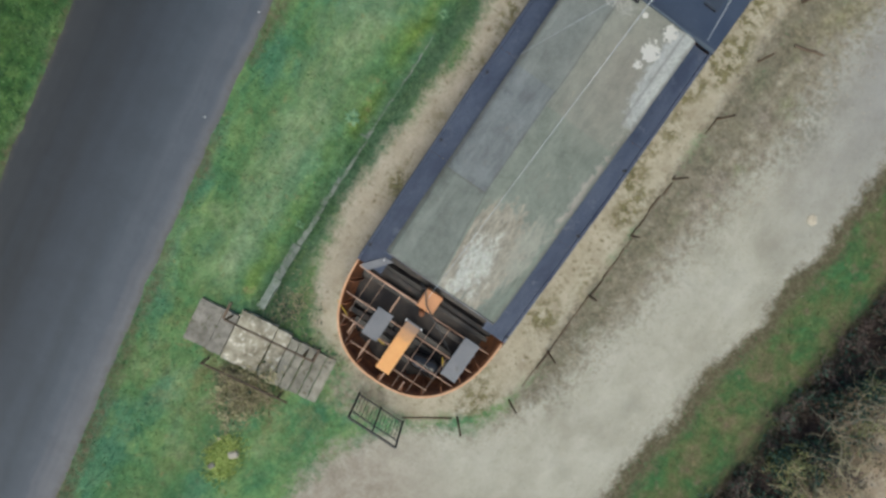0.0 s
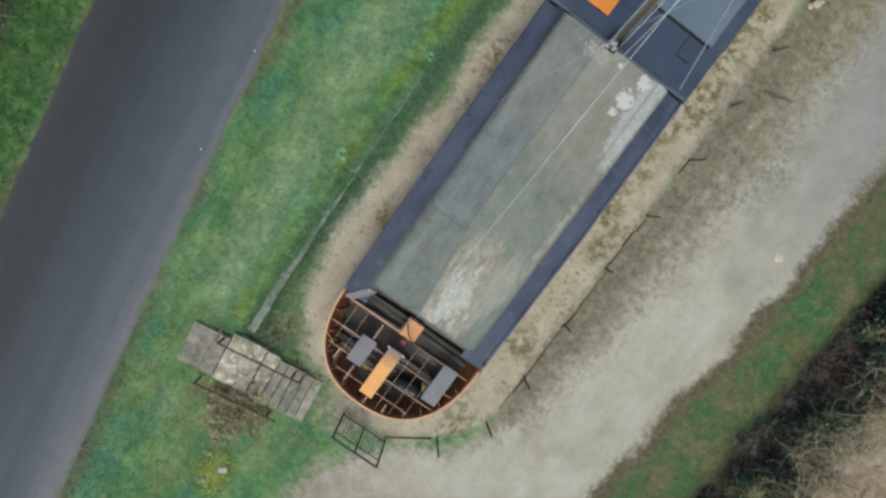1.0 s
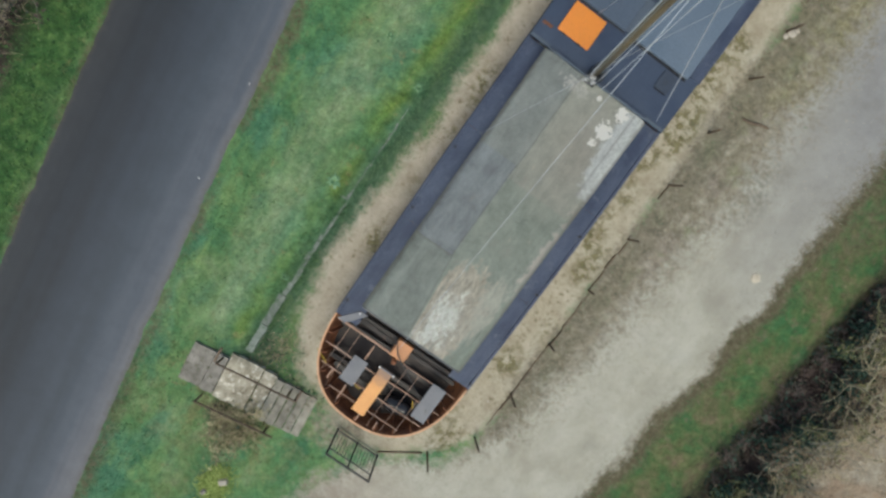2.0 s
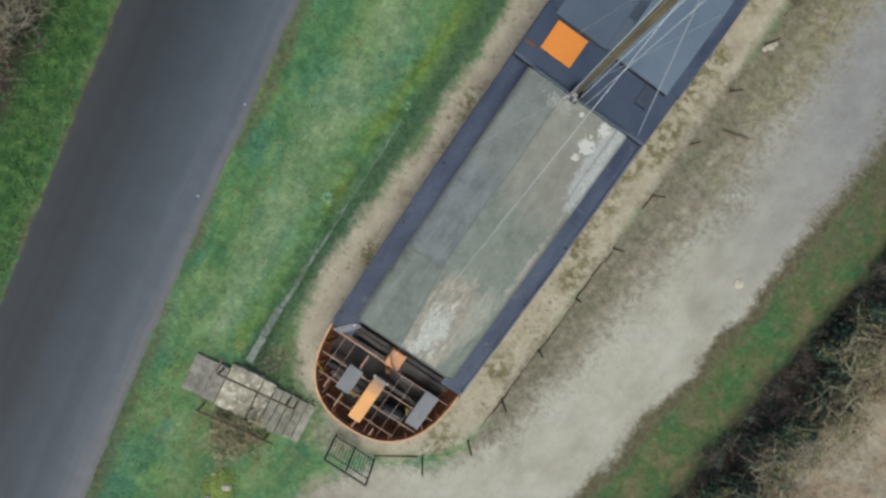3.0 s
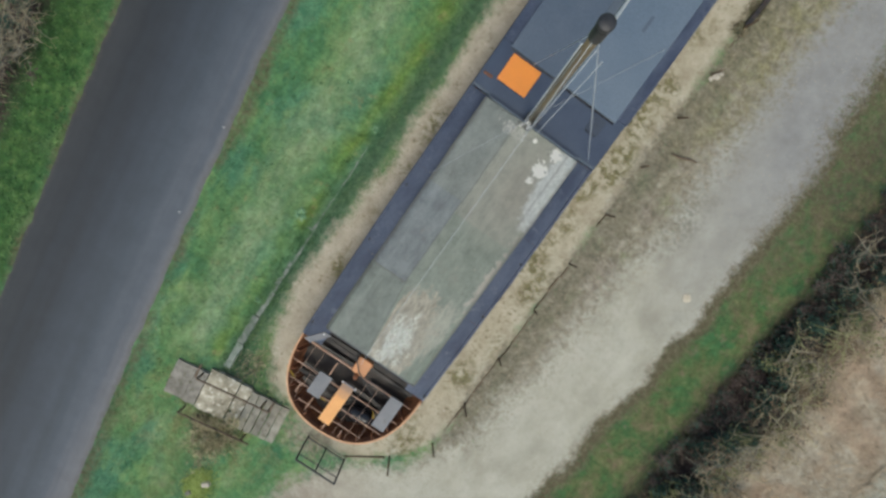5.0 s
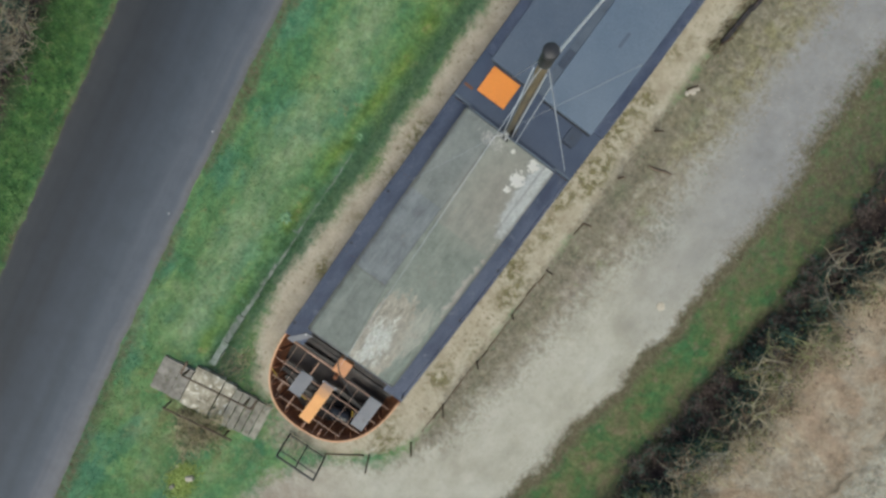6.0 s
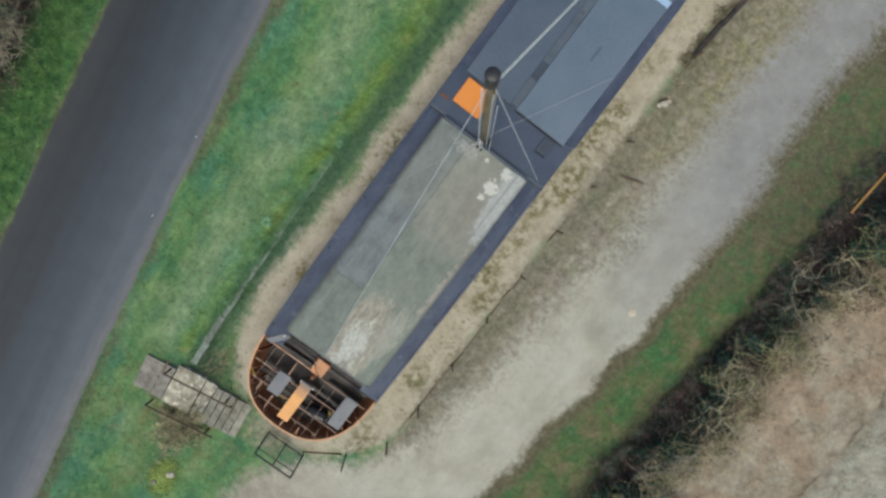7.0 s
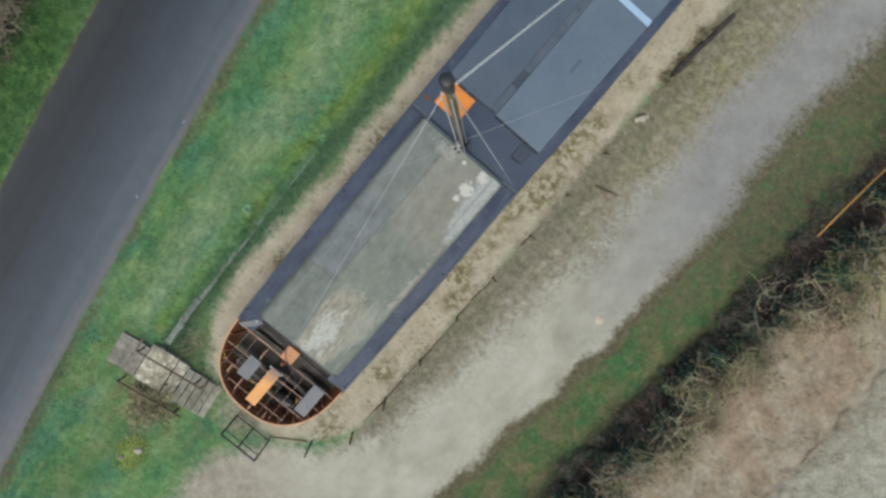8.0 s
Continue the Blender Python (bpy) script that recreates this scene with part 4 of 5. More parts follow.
    # mast deck between the two covers
    part("mast_deck", boxed(-1.84, 1.84, 7.606, 8.98, 1.05, 1.10, 0.01), M_CROSS, boat, "dark blue-grey mast deck")
    for sgn in (-1, 1):
        part("deck_edge", boxed(sgn * 1.86 - 0.03, sgn * 1.86 + 0.03, 7.606, 8.98, 0.92, 1.104, 0.004), M_CROSS, boat)
        part("deck_strap", boxed(sgn * 1.62 - 0.26, sgn * 1.62 + 0.26, 7.62, 7.68, 1.103, 1.125, 0.005), M_GRIME, boat)
    part("step_face", boxed(-1.36, 1.36, 7.545, 7.60, 0.98, 1.27), M_GRIME, boat)
    # flat black strips painted as the shadow lines along the fore covers' aft edges
    part("drain_slot", boxed(0.04, 1.60, 8.81, 8.975, 1.102, 1.112), M_RUBBER, boat, "black strip painted as the shade under the fore cover's edge")
    part("drain_slot", boxed(-1.58, -0.16, 8.845, 8.875, 1.102, 1.112), M_CAP, boat)
    hatch = part("deck_hatch", boxed(1.08, 1.44, 8.33, 8.76, 1.10, 1.135, 0.012), M_HATCH_DEEP, boat, "small dark deck hatch")
    # thin black strip painted as the hatch's shadow line
    part("hatch_slot", boxed(1.10, 1.40, 8.295, 8.325, 1.101, 1.116, 0.003), M_RUBBER, hatch)
    part("hatch_ring", tube(bmesh.new(), [(1.26 + 0.04 * math.cos(a), 8.54 + 0.04 * math.sin(a), 1.13) for a in np.linspace(0, 6.283, 13)], 0.008, 6), M_CAP, hatch)
    flap = part("orange_hatch", boxed(-1.46, -0.62, 8.06, 8.80, 1.10, 1.155, 0.012), M_BRIGHT, boat, "bright orange hatch lid")
    part("hinge", boxed(-1.30, -1.20, 8.03, 8.06, 1.10, 1.15, 0.004), M_CAP, flap)
    part("hinge", boxed(-0.92, -0.82, 8.03, 8.06, 1.10, 1.15, 0.004), M_CAP, flap)
    part("orange_strip", boxed(-1.83, -1.56, 7.98, 8.05, 1.102, 1.118, 0.003), M_RUST, boat, "rusty orange strip")
    # forward hatch covers
    part("fore_deck", boxed(-1.76, 1.76, 8.984, 15.6, 0.97, 1.02, 0.01), M_DECK, boat, "blue-grey fore deck")
    for sgn in (-1, 1):
        bm = bmesh.new()
        ys = np.linspace(8.984, 15.6, 14)
        low = [[bm.verts.new((sgn * v, y, z)) for v, z in ((1.50, 1.09), (hull_half(y) - 0.03, 1.07), (hull_half(y) + 0.03 + 0.02 * sgn, 1.08), (hull_half(y) + 0.03 + 0.02 * sgn, 0.90))] for y in ys]
        for a, b in zip(low, low[1:]):
            for j in range(3):
                bm.faces.new((a[j], a[j + 1], b[j + 1], b[j]))
        bmesh.ops.solidify(bm, geom=list(bm.faces), thickness=0.02)
        bmesh.ops.recalc_face_normals(bm, faces=bm.faces)
        part("side_deck", bm, M_DECK, boat, "blue-grey painted side deck")
    part("fore_cover", boxed(0.04, 1.61, 8.86, 15.2, 1.13, 1.20, 0.012), M_HATCH, boat, "smooth slate-grey fore hatch cover")
    part("fore_cover", boxed(-1.62, -0.18, 8.88, 15.2, 1.12, 1.175, 0.012), M_HATCH_DARK, boat, "dull slate fore hatch cover")
    part("gutter", boxed(-0.178, 0.038, 8.93, 15.2, 1.06, 1.155, 0.004), M_GRIME, boat, "grimy gutter between the covers")
    # coaming coloured black so the space under the covers looks shaded
    part("cover_coaming", boxed(-1.50, 1.54, 8.98, 15.1, 1.0, 1.115), M_CAP, boat, "coaming under the fore covers, black for the shade there")
    part("gutter_patch", boxed(-0.17, 0.03, 9.76, 10.28, 1.155, 1.162), M_HATCH_DEEP, boat, "dark tarry patch")
    part("scrape", boxed(0.79, 0.87, 11.0, 11.45, 1.20, 1.203), M_HATCH_DARK, boat, "dull scraped mark")
    part("fore_end", boxed(-1.70, 1.70, 15.2, 16.2, 0.98, 1.20, 0.02), M_DECK, boat)
    cap_bm = bmesh.new()
    ring = [cap_bm.verts.new((x, y, 1.0)) for x, y in hull_outline(0.03) if y > 15.55]
    cap_bm.faces.new(ring)
    part("bow_deck", cap_bm, M_DECK, boat, "blue-grey bow deck")
    # mast and rigging
    foot, head = Vector((-0.16, 7.72, 1.10)), Vector((-0.75, 7.60, 9.62))
    on = lambda z: foot.lerp(head, (z - foot.z) / (head.z - foot.z))
    mast = part("mast", tube(bmesh.new(), [foot, on(4), on(7), on(9.3)], [0.066, 0.076, 0.079, 0.072], 14), M_MAST, boat, "weathered brown wooden mast", True)
    part("mast_head", tube(bmesh.new(), [on(9.0), on(9.05), on(9.45), on(9.52)], [0.082, 0.095, 0.092, 0.055], 14), M_CAP, mast, "black mast head fitting", True)
    part("masthead_disc", tube(bmesh.new(), [on(9.54), on(9.56), on(9.62), on(9.64)], [0.08, 0.105, 0.105, 0.08], 16), M_CAP, mast, "", True)
    part("mast_step", boxed(-0.32, 0.0, 7.56, 7.88, 1.10, 1.22, 0.02), M_CAP, mast, "dark steel mast step")
    for x in (-0.30, -0.02):
        part("tabernacle_cheek", boxed(x - 0.012, x + 0.012, 7.58, 7.86, 1.22, 1.70, 0.006), M_CAP, mast)
    stay = lambda name, a, b, r, mtl, label, drop=0.0: part(name, tube(bmesh.new(), sag(a, b, drop, 8), r, 6), mtl, boat, label)
    stay("backstay", (-0.10, -0.06, 0.95), on(9.1) + Vector((0, -0.1, 0)), 0.0045, M_PALEROPE, "thin backstay wire")
    stay("forestay", (0.08, 15.4, 1.2), on(9.2) + Vector((0.06, 0.1, 0)), 0.021, M_WHITE, "white forestay rope")
    stay("shroud", (1.62, 7.76, 1.20), on(8.9) + Vector((0.08, 0, 0)), 0.012, M_WIRE, "thin shroud wire")
    stay("shroud", (-0.90, 8.84, 1.28), on(8.9) + Vector((-0.08, 0, 0)), 0.007, M_WIRE, "thin shroud wire")
    stay("guy_rope", (-1.45, 5.25, 1.27), on(1.75), 0.0046, M_PALEROPE, "slack pale guy rope", 0.05)
    stay("guy_rope", (1.55, 11.0, 1.345), on(1.75), 0.0045, M_ROPE, "slack pale guy rope", 0.05)
    for k, (dx, dy, dz, r, mtl) in enumerate(((0.13, -0.10, 8.9, 0.010, M_PALEROPE), (0.09, 0.06, 8.7, 0.008, M_ROPE), (-0.11, -0.11, 8.8, 0.012, M_PALEROPE), (0.30, -0.22, 9.0, 0.007, M_PALEROPE), (-0.06, -0.12, 8.6, 0.008, M_THIN))):
        stay("halyard", foot + Vector((dx, dy, 0.25)), on(dz) + Vector((dx * 0.8, dy * 0.8, 0)), r, mtl, "halyard beside the mast")
    rnd = random.Random(8)
    bm = bmesh.new()
    for k in range(7):
        c = Vector((-0.30 + 0.20 * rnd.random(), 7.46 + 0.20 * rnd.random(), 1.40 + 0.12 * rnd.random()))
        tube(bm, [c + Vector((rnd.uniform(-0.07, 0.07), rnd.uniform(-0.07, 0.07), rnd.uniform(-0.03, 0.05))) for _ in range(4)], 0.016, 6)
    part("rope_knot", bm, M_WHITE, boat, "knotted white rope ends at the mast foot", True)
    part("cleat", boxed(-0.33, -0.05, 7.43, 7.50, 1.33, 1.40, 0.012), M_CAP, mast, "dark belaying cleat")
    # sheer: the deck line and the covers rise gently towards the bow
    for ob in boat.children_recursive:
        name = ob.name.split(".")[0]
        if name in ("hull", "side_deck", "coaming", "mast_deck", "drain_slot", "deck_edge", "deck_strap", "step_face", "deck_hatch", "hatch_slot", "cover_coaming", "hatch_ring", "orange_hatch", "hinge", "orange_strip", "fore_deck", "fore_cover", "gutter", "gutter_patch", "scrape", "fore_end", "bow_deck", "bollard", "rubbing_strake"):
            for v in ob.data.vertices:
                if v.co.z > 0.5 and v.co.y > 0:
                    v.co.z += 0.012 * v.co.y
        if name in ("hold_cover", "sheet", "cover_edge", "coaming"):
            for v in ob.data.vertices:
                if v.co.z > 1.15:
                    v.co.z += 0.040 * (v.co.y - 7.0) - (0.012 * v.co.y if name == "coaming" else 0.0)
    return boat


build_boat()


def build_loose_plates():
    m = boxed(-0.20, 0.15, -1.98, -0.70, 0.905, 0.935, 0.006)
    plank = part("orange_plank", m, M_PLANK)
    tagged(plank, "bright orange steel plank lying on the stern beams", "plank")
    part("cross_bar", boxed(-0.235, 0.185, -0.74, -0.70, 0.936, 0.955, 0.004), M_PLATE, plank, "grey end bar")
    for x in (-0.225, 0.175):
        part("end_knob", tube(bmesh.new(), [(x, -0.72, 0.955), (x, -0.72, 0.985)], 0.022, 10), M_WHITE, plank, "white knob")
    for x0, x1, y0, y1, z in ((-0.885, -0.49, -1.51, -0.82, 0.905), (1.08, 1.47, -1.31, -0.32, 0.905)):
        p = part("grey_panel", boxed(x0, x1, y0, y1, z, z + 0.03, 0.006), M_PLATE)
        tagged(p, "flat grey painted panel lying on the stern beams", "panel", "panels on the stern beams")
    prof = [(-0.40, 0.02), (-0.38, 0.10), (-0.30, 0.17), (-0.16, 0.205), (-0.13, 0.195), (-0.10, 0.208), (0.10, 0.208), (0.13, 0.195), (0.16, 0.205), (0.30, 0.17), (0.38, 0.10), (0.40, 0.02)]
    fl = part("black_float", tube(bmesh.new(), [(u, 0.12 * u, 0) for u, _ in prof], [r for _, r in prof], 18), M_RUBBER, None, "", True)
    fl.location = (0.72, -1.38, 0.66)
    tagged(fl, "glossy black rubber float lying in the bilge", "float")
    for pts in ([(-1.70, -1.22, 0.91), (-1.55, -1.28, 0.92), (-1.34, -1.38, 0.915)], [(-0.50, -1.44, 0.915), (-0.42, -1.45, 0.918), (-0.30, -1.46, 0.915)], [(0.92, -0.98, 0.91), (0.98, -1.06, 0.912), (1.03, -1.13, 0.90)]):
        h = part("yellow_strap", tube(bmesh.new(), pts, 0.011, 6), M_YELLOW)
        tagged(h, "short yellow strap over a stern beam", "strap", "straps on the stern beams")


build_loose_plates()


# ---- stairs, gate, fence and edging ----
def rough_box(x0, x1, y0, y1, z0, z1, seed, amp=0.014):
    """A cast slab with chipped, uneven edges."""
    bm = boxed(x0, x1, y0, y1, z0, z1)
    bmesh.ops.subdivide_edges(bm, edges=[e for e in bm.edges if e.calc_length() > 0.2], cuts=6, use_grid_fill=True)
    for v in bm.verts:
        n = noise.noise_vector(v.co * 6.0 + Vector((seed, 3 * seed, 0)))
        v.co += Vector((n.x, n.y, 0.5 * n.z)) * amp
        if v.co.z > z1 - 0.02 and min(v.co.x - x0, x1 - v.co.x, v.co.y - y0, y1 - v.co.y) < 0.01:
            v.co.z -= 0.018 * (0.5 + n.x)
    return bm


def build_stairs():
    st = thing("garden_stairs", "low mossy concrete steps with dark timber handrails", "stairs", (-4.26, -3.60, 0.02), 6.9)
    h = 0.56
    part("landing", rough_box(0.02, 0.60, -h + 0.06, h - 0.04, -0.10, 0.17, 1), M_LANDING, st, "grey-brown concrete landing slab")
    part("landing", rough_box(0.606, 0.95, -h + 0.04, h - 0.04, -0.10, 0.16, 2), M_LANDING, st, "grey-brown concrete landing slab")
    part("slab", rough_box(0.98, 1.86, -h + 0.02, h + 0.13, -0.10, 0.155, 3, 0.02), M_PALE, st, "flaking pale slab")
    part("slab", rough_box(1.90, 2.24, -h + 0.02, h + 0.10, -0.10, 0.14, 4, 0.02), M_PALE, st, "flaking pale slab")
    for k in range(5):
        x = 2.26 + 0.235 * k
        part("step", rough_box(x, x + 0.213, -h - 0.02, h + (0.04 if k < 3 else 0.0), -0.10, 0.125 - 0.024 * k, 5 + k), M_CONCRETE, st)
    for y, x0, x1, z0, z1 in ((0.46, 0.78, 2.95, 0.62, 0.52), (-0.74, 0.70, 2.85, 0.46, 0.34)):
        rail = part("handrail", tube(bmesh.new(), [(x0, y, z0), ((x0 + x1) / 2, y, (z0 + z1) / 2 - 0.01), (x1, y, z1)], 0.026, 8), M_WOOD, st, "dark timber handrail")
        for x in (x0 + 0.03, x1 - 0.25, x1 - 0.03)[:3 if y > 0 else 2]:
            z = z0 + (z1 - z0) * (x - x0) / (x1 - x0)
            part("rail_post", boxed(x - 0.025, x + 0.025, y - 0.028, y + 0.028, -0.08, z, 0.005), M_WOOD, rail)
    part("cross_brace", boxed(0.70, 0.76, 0.44, 0.85, 0.50, 0.55, 0.006), M_WOOD, st)
    part("cross_brace", boxed(2.93, 2.98, 0.44, 0.76, 0.42, 0.47, 0.006), M_WOOD, st)


def build_gate():
    g = thing("metal_gate", "small dark steel barred gate standing open by the boat", "gate", (-0.06, -2.98, 0.0))
    L, H, lean = 1.24, 1.05, -0.22
    p = lambda x, z: (x, lean * z, z + 0.03)
    for name, a, b, r in (("top_bar", p(0, H), p(L, H), 0.028), ("bottom_bar", p(0, 0.06), p(L, 0.06), 0.022), ("side_bar", p(0, 0), p(0, H), 0.028), ("side_bar", p(L, 0), p(L, H), 0.028), ("middle_bar", p(0, 0.80), p(L, 0.80), 0.016), ("mullion", p(L / 2, 0), p(L / 2, H), 0.022)):
        part(name, tube(bmesh.new(), [a, b], r, 8), M_STEEL, g)
    for k in range(1, 14):
        if k != 7:
            part("bar", tube(bmesh.new(), [p(L * k / 14, 0.06), p(L * k / 14, 0.80)], 0.007, 6), M_STEEL, g)


def build_fence():
    f = thing("post_fence", "row of low dark stakes with broken strips added for the soil edge's shade", "fence")
    spots = [(2.22, -2.20), (3.0, -1.15), (3.08, 0.35), (3.12, 2.0), (3.12, 3.72), (3.14, 5.35), (3.16, 7.05), (3.18, 8.65), (3.20, 10.3), (3.24, 11.75), (3.2, 13.2), (3.2, 14.9), (3.2, 16.6)]
    for k, (x, y) in enumerate(spots):
        rnd = random.Random(k)
        top = 0.58 + 0.25 * rnd.random() + (0.25 if k < 2 else 0)
        a, b = Vector((x, y, -0.06)), Vector((x + 0.05 * rnd.uniform(-1, 1), y + 0.05 * rnd.uniform(-1, 1), top))
        part("post", tube(bmesh.new(), [a, a.lerp(b, 0.5), b], [0.029, 0.027, 0.023], 7), M_WOOD, f)
    # low dark strips, added to draw the shaded line of the soil edge
    m = Matrix.Translation((1.12, -2.93, 0)) @ Matrix.Rotation(math.atan2(0.66, 1.02), 4, "Z")
    part("edge_board", boxed(0, 1.18, -0.014, 0.014, -0.05, 0.035, 0.004, m), M_WOOD, f)
    for k, (a, b) in enumerate(zip(spots[1:], spots[2:])):
        d = Vector((b[0] - a[0], b[1] - a[1], 0))
        m = Matrix.Translation((a[0], a[1], 0)) @ Matrix.Rotation(math.atan2(d.y, d.x), 4, "Z")
        rnd, s = random.Random(40 + k), 0.0
        while s < d.length - 0.1 and (a[1] < 6.5 or k % 4 == 0):
            n = min(rnd.uniform(0.22, 0.7), d.length - s)
            w, thin, tilt = rnd.uniform(-0.045, 0.045), rnd.uniform(0.009, 0.020), rnd.uniform(-0.05, 0.05)
            if rnd.random() < 0.86:
                turn = m @ Matrix.Translation((s + n / 2, w, 0)) @ Matrix.Rotation(tilt, 4, "Z")
                part("edge_board", boxed(-n / 2 + 0.01, n / 2 - 0.01, -thin, thin, -0.05, rnd.uniform(0.0, 0.06), 0.004, turn), M_WOOD, f)
            s += n


def build_edging():
    e = thing("kerb_edging", "low weathered concrete edging beside the grass verge", "edging", kind="structure")
    y, k = -2.55, 0
    while y < 19:
        rnd = random.Random(100 + k)
        n = rnd.uniform(0.75, 1.05)
        m = Matrix.Translation((float(kerb_line(y + n / 2)) + 0.02 * rnd.uniform(-1, 1), y + n / 2, 0)) @ Matrix.Rotation(0.02 + 0.025 * rnd.uniform(-1, 1), 4, "Z")
        top = 0.115 + 0.025 * rnd.uniform(-1, 1) - 0.075 * min(1.0, max(0.0, (y - 4.0) / 2.5))
        bm = rough_box(-0.095, 0.09, -n / 2 + 0.006, n / 2 - 0.006, -0.1, top, 20 + k, 0.022)
        bmesh.ops.transform(bm, matrix=m, verts=bm.verts)
        part("edging_stone", bm, M_KERB, e)
        y, k = y + n, k + 1


build_stairs()
build_gate()
build_fence()
build_edging()


# ---- plants ----
def wander(rnd, a, d, length, n, wobble, lift=0.0):
    pts, p, v = [Vector(a)], Vector(a), Vector(d).normalized()
    for _ in range(n):
        v = (v + Vector((rnd.gauss(0, wobble), rnd.gauss(0, wobble), rnd.gauss(0, wobble) + lift))).normalized()
        p = p + v * (length / n)
        pts.append(p.copy())
    return pts


def leaf_cloud(rnd, spots, size, per):
    verts, faces = [], []
    for c in spots:
        for _ in range(per):
            p = c + Vector((rnd.gauss(0, 1), rnd.gauss(0, 1), rnd.gauss(0, 0.7))) * 0.12
            d = Vector((rnd.gauss(0, 1), rnd.gauss(0, 1), rnd.gauss(0, 0.5))).normalized()
            s = d.cross(Vector((rnd.gauss(0, 0.4), rnd.gauss(0, 0.4), 1))).normalized()
            k, r = len(verts), size * rnd.uniform(0.6, 1.4)
            verts += [p - d * r, p + s * r * 0.55, p + d * r, p - s * r * 0.55]
            faces.append((k, k + 1, k + 2, k + 3))
    return verts, faces


def build_shrub(name, at, height, spread, stems, seed, label, lean=(0.0, 0.0), bark=None, ivy=14, per=16, dead=0, group="hedge shrubs", thick=1.0, fork=8, leaf=None, twigs=5, fine=None):
    rnd = random.Random(seed)
    z0 = float(ground_height(at[0], at[1])) - 0.05
    sh = thing(name, label, "shrub", (at[0], at[1], z0), 0, group)
    wood, twig, tips, inner = bmesh.new(), bmesh.new(), [], []
    for _ in range(stems):
        a = rnd.uniform(0, 6.283)
        d = (spread * math.cos(a) * rnd.uniform(0.3, 1) + lean[0], spread * math.sin(a) * rnd.uniform(0.3, 1) + lean[1], 1.0)
        root = (0.25 * math.cos(a) * rnd.random(), 0.5 * math.sin(a) * rnd.random(), 0)
        main = wander(rnd, root, d, height * rnd.uniform(0.7, 1.25), 6, 0.12)
        part("stem", tube(bmesh.new(), main, [thick * r for r in (0.032, 0.029, 0.025, 0.021, 0.016, 0.011, 0.005)], 6), bark or M_BARK, sh)
        inner += main[1:4]
        for _ in range(fork):
            j = rnd.randint(2, 6)
            side = Vector((rnd.gauss(0, 1) + 1.4 * lean[0], rnd.gauss(0, 1) + lean[1], rnd.uniform(-0.1, 0.6)))
            br = wander(rnd, main[j], side, height * rnd.uniform(0.25, 0.6), 5, 0.24)
            tube(wood, br, [thick * r for r in (0.017, 0.014, 0.012, 0.010, 0.007, 0.004)], 5)
            tips.append(br[3])
            for _ in range(twigs):
                q = wander(rnd, br[rnd.randint(1, 5)], (rnd.gauss(0, 1), rnd.gauss(0, 1), rnd.uniform(-0.2, 0.6)), height * rnd.uniform(0.12, 0.28), 3, 0.3)
                tube(twig, q, [thick * r for r in (0.0075, 0.006, 0.0045, 0.0025)], 3)
    tagged(part("branch_mass", wood, bark or M_BARK, sh), kind="stuff")
    tagged(part("twig_mass", twig, fine or M_TWIG, sh), kind="stuff")
    for leaf_name, n, mtl, size, spots in (("ivy_mass", ivy, M_IVY, 0.045, inner), ("dead_leaf_mass", dead, leaf or M_BRAMBLE, 0.036, inner + tips)):
        if n:
            v, f = leaf_cloud(rnd, [rnd.choice(spots) for _ in range(n)], size, per)
            me = bpy.data.meshes.new(leaf_name)
            me.from_pydata([tuple(p) for p in v], [], f)
            me.materials.append(mtl)
            ob = new(leaf_name, me)
            ob.parent = sh
            tagged(ob, kind="stuff")
    return sh


for k, y in enumerate(np.arange(-3.0, 20.5, 0.85)):
    rnd = random.Random(500 + k)
    x = float(hedge_line(y)) + 0.48 + 0.35 * rnd.uniform(-1, 1)
    build_shrub("hedge_shrub", (x, float(y) + 0.3 * rnd.uniform(-1, 1)), 1.15 + 0.8 * rnd.random(), 0.65, 5, 900 + k, "bare pale-twigged hedge shrub over dark ivy", (0.55, 0.05), bark=(M_BARK, M_OLIVE, M_BARK, M_GREYBARK)[k % 4], ivy=30, per=22, dead=34, thick=1.12, fork=7, leaf=(M_DARKLEAF, M_BRAMBLE, M_MOSSLEAF)[k % 3], twigs=3)
    if k % 2:
        build_shrub("low_bramble", (x + 1.0 + 0.4 * rnd.uniform(-1, 1), float(y) + 0.4 * rnd.uniform(-1, 1)), 0.75 + 0.3 * rnd.random(), 1.0, 5, 1900 + k, "low arching leafless bramble beside the hedge", (0.2, 0.0), bark=M_TWIG, ivy=3, per=14, dead=10, group="brambles", thick=0.7, fork=7)
for k, y in enumerate(np.arange(-3.2, 20.0, 0.8)):
    rnd = random.Random(700 + k)
    low = 0.55 if y > 11.5 else 1.0
    build_shrub("bramble_bush", (float(hedge_line(y)) - 0.16 - 0.35 * (low < 1) + 0.25 * rnd.uniform(-1, 1), float(y) + 0.25 * rnd.uniform(-1, 1)), low * (0.50 + 0.3 * rnd.random()), 0.8, 4, 2900 + k, "dark purple-brown bramble bush in front of the hedge", (0.1, 0.0), bark=M_CANE, ivy=6, per=16, dead=11, group="bramble bushes", thick=0.45, fork=5, leaf=M_DARKLEAF, twigs=4, fine=M_CANE)
for k, (x, y) in enumerate(((-12.7, 0.2), (-12.6, 1.6), (-12.9, 3.0), (-13.3, 4.6), (-13.7, 6.4))):
    build_shrub("hedge_shrub", (x, y), 1.7, 0.7, 7, 1500 + k, "bare grey hedge shrub behind the verge", (0.2, 0.0), bark=M_GREYBARK, ivy=26, per=22, dead=26, group="shrubs across the lane", thick=0.75, fork=11, leaf=M_DARKLEAF)
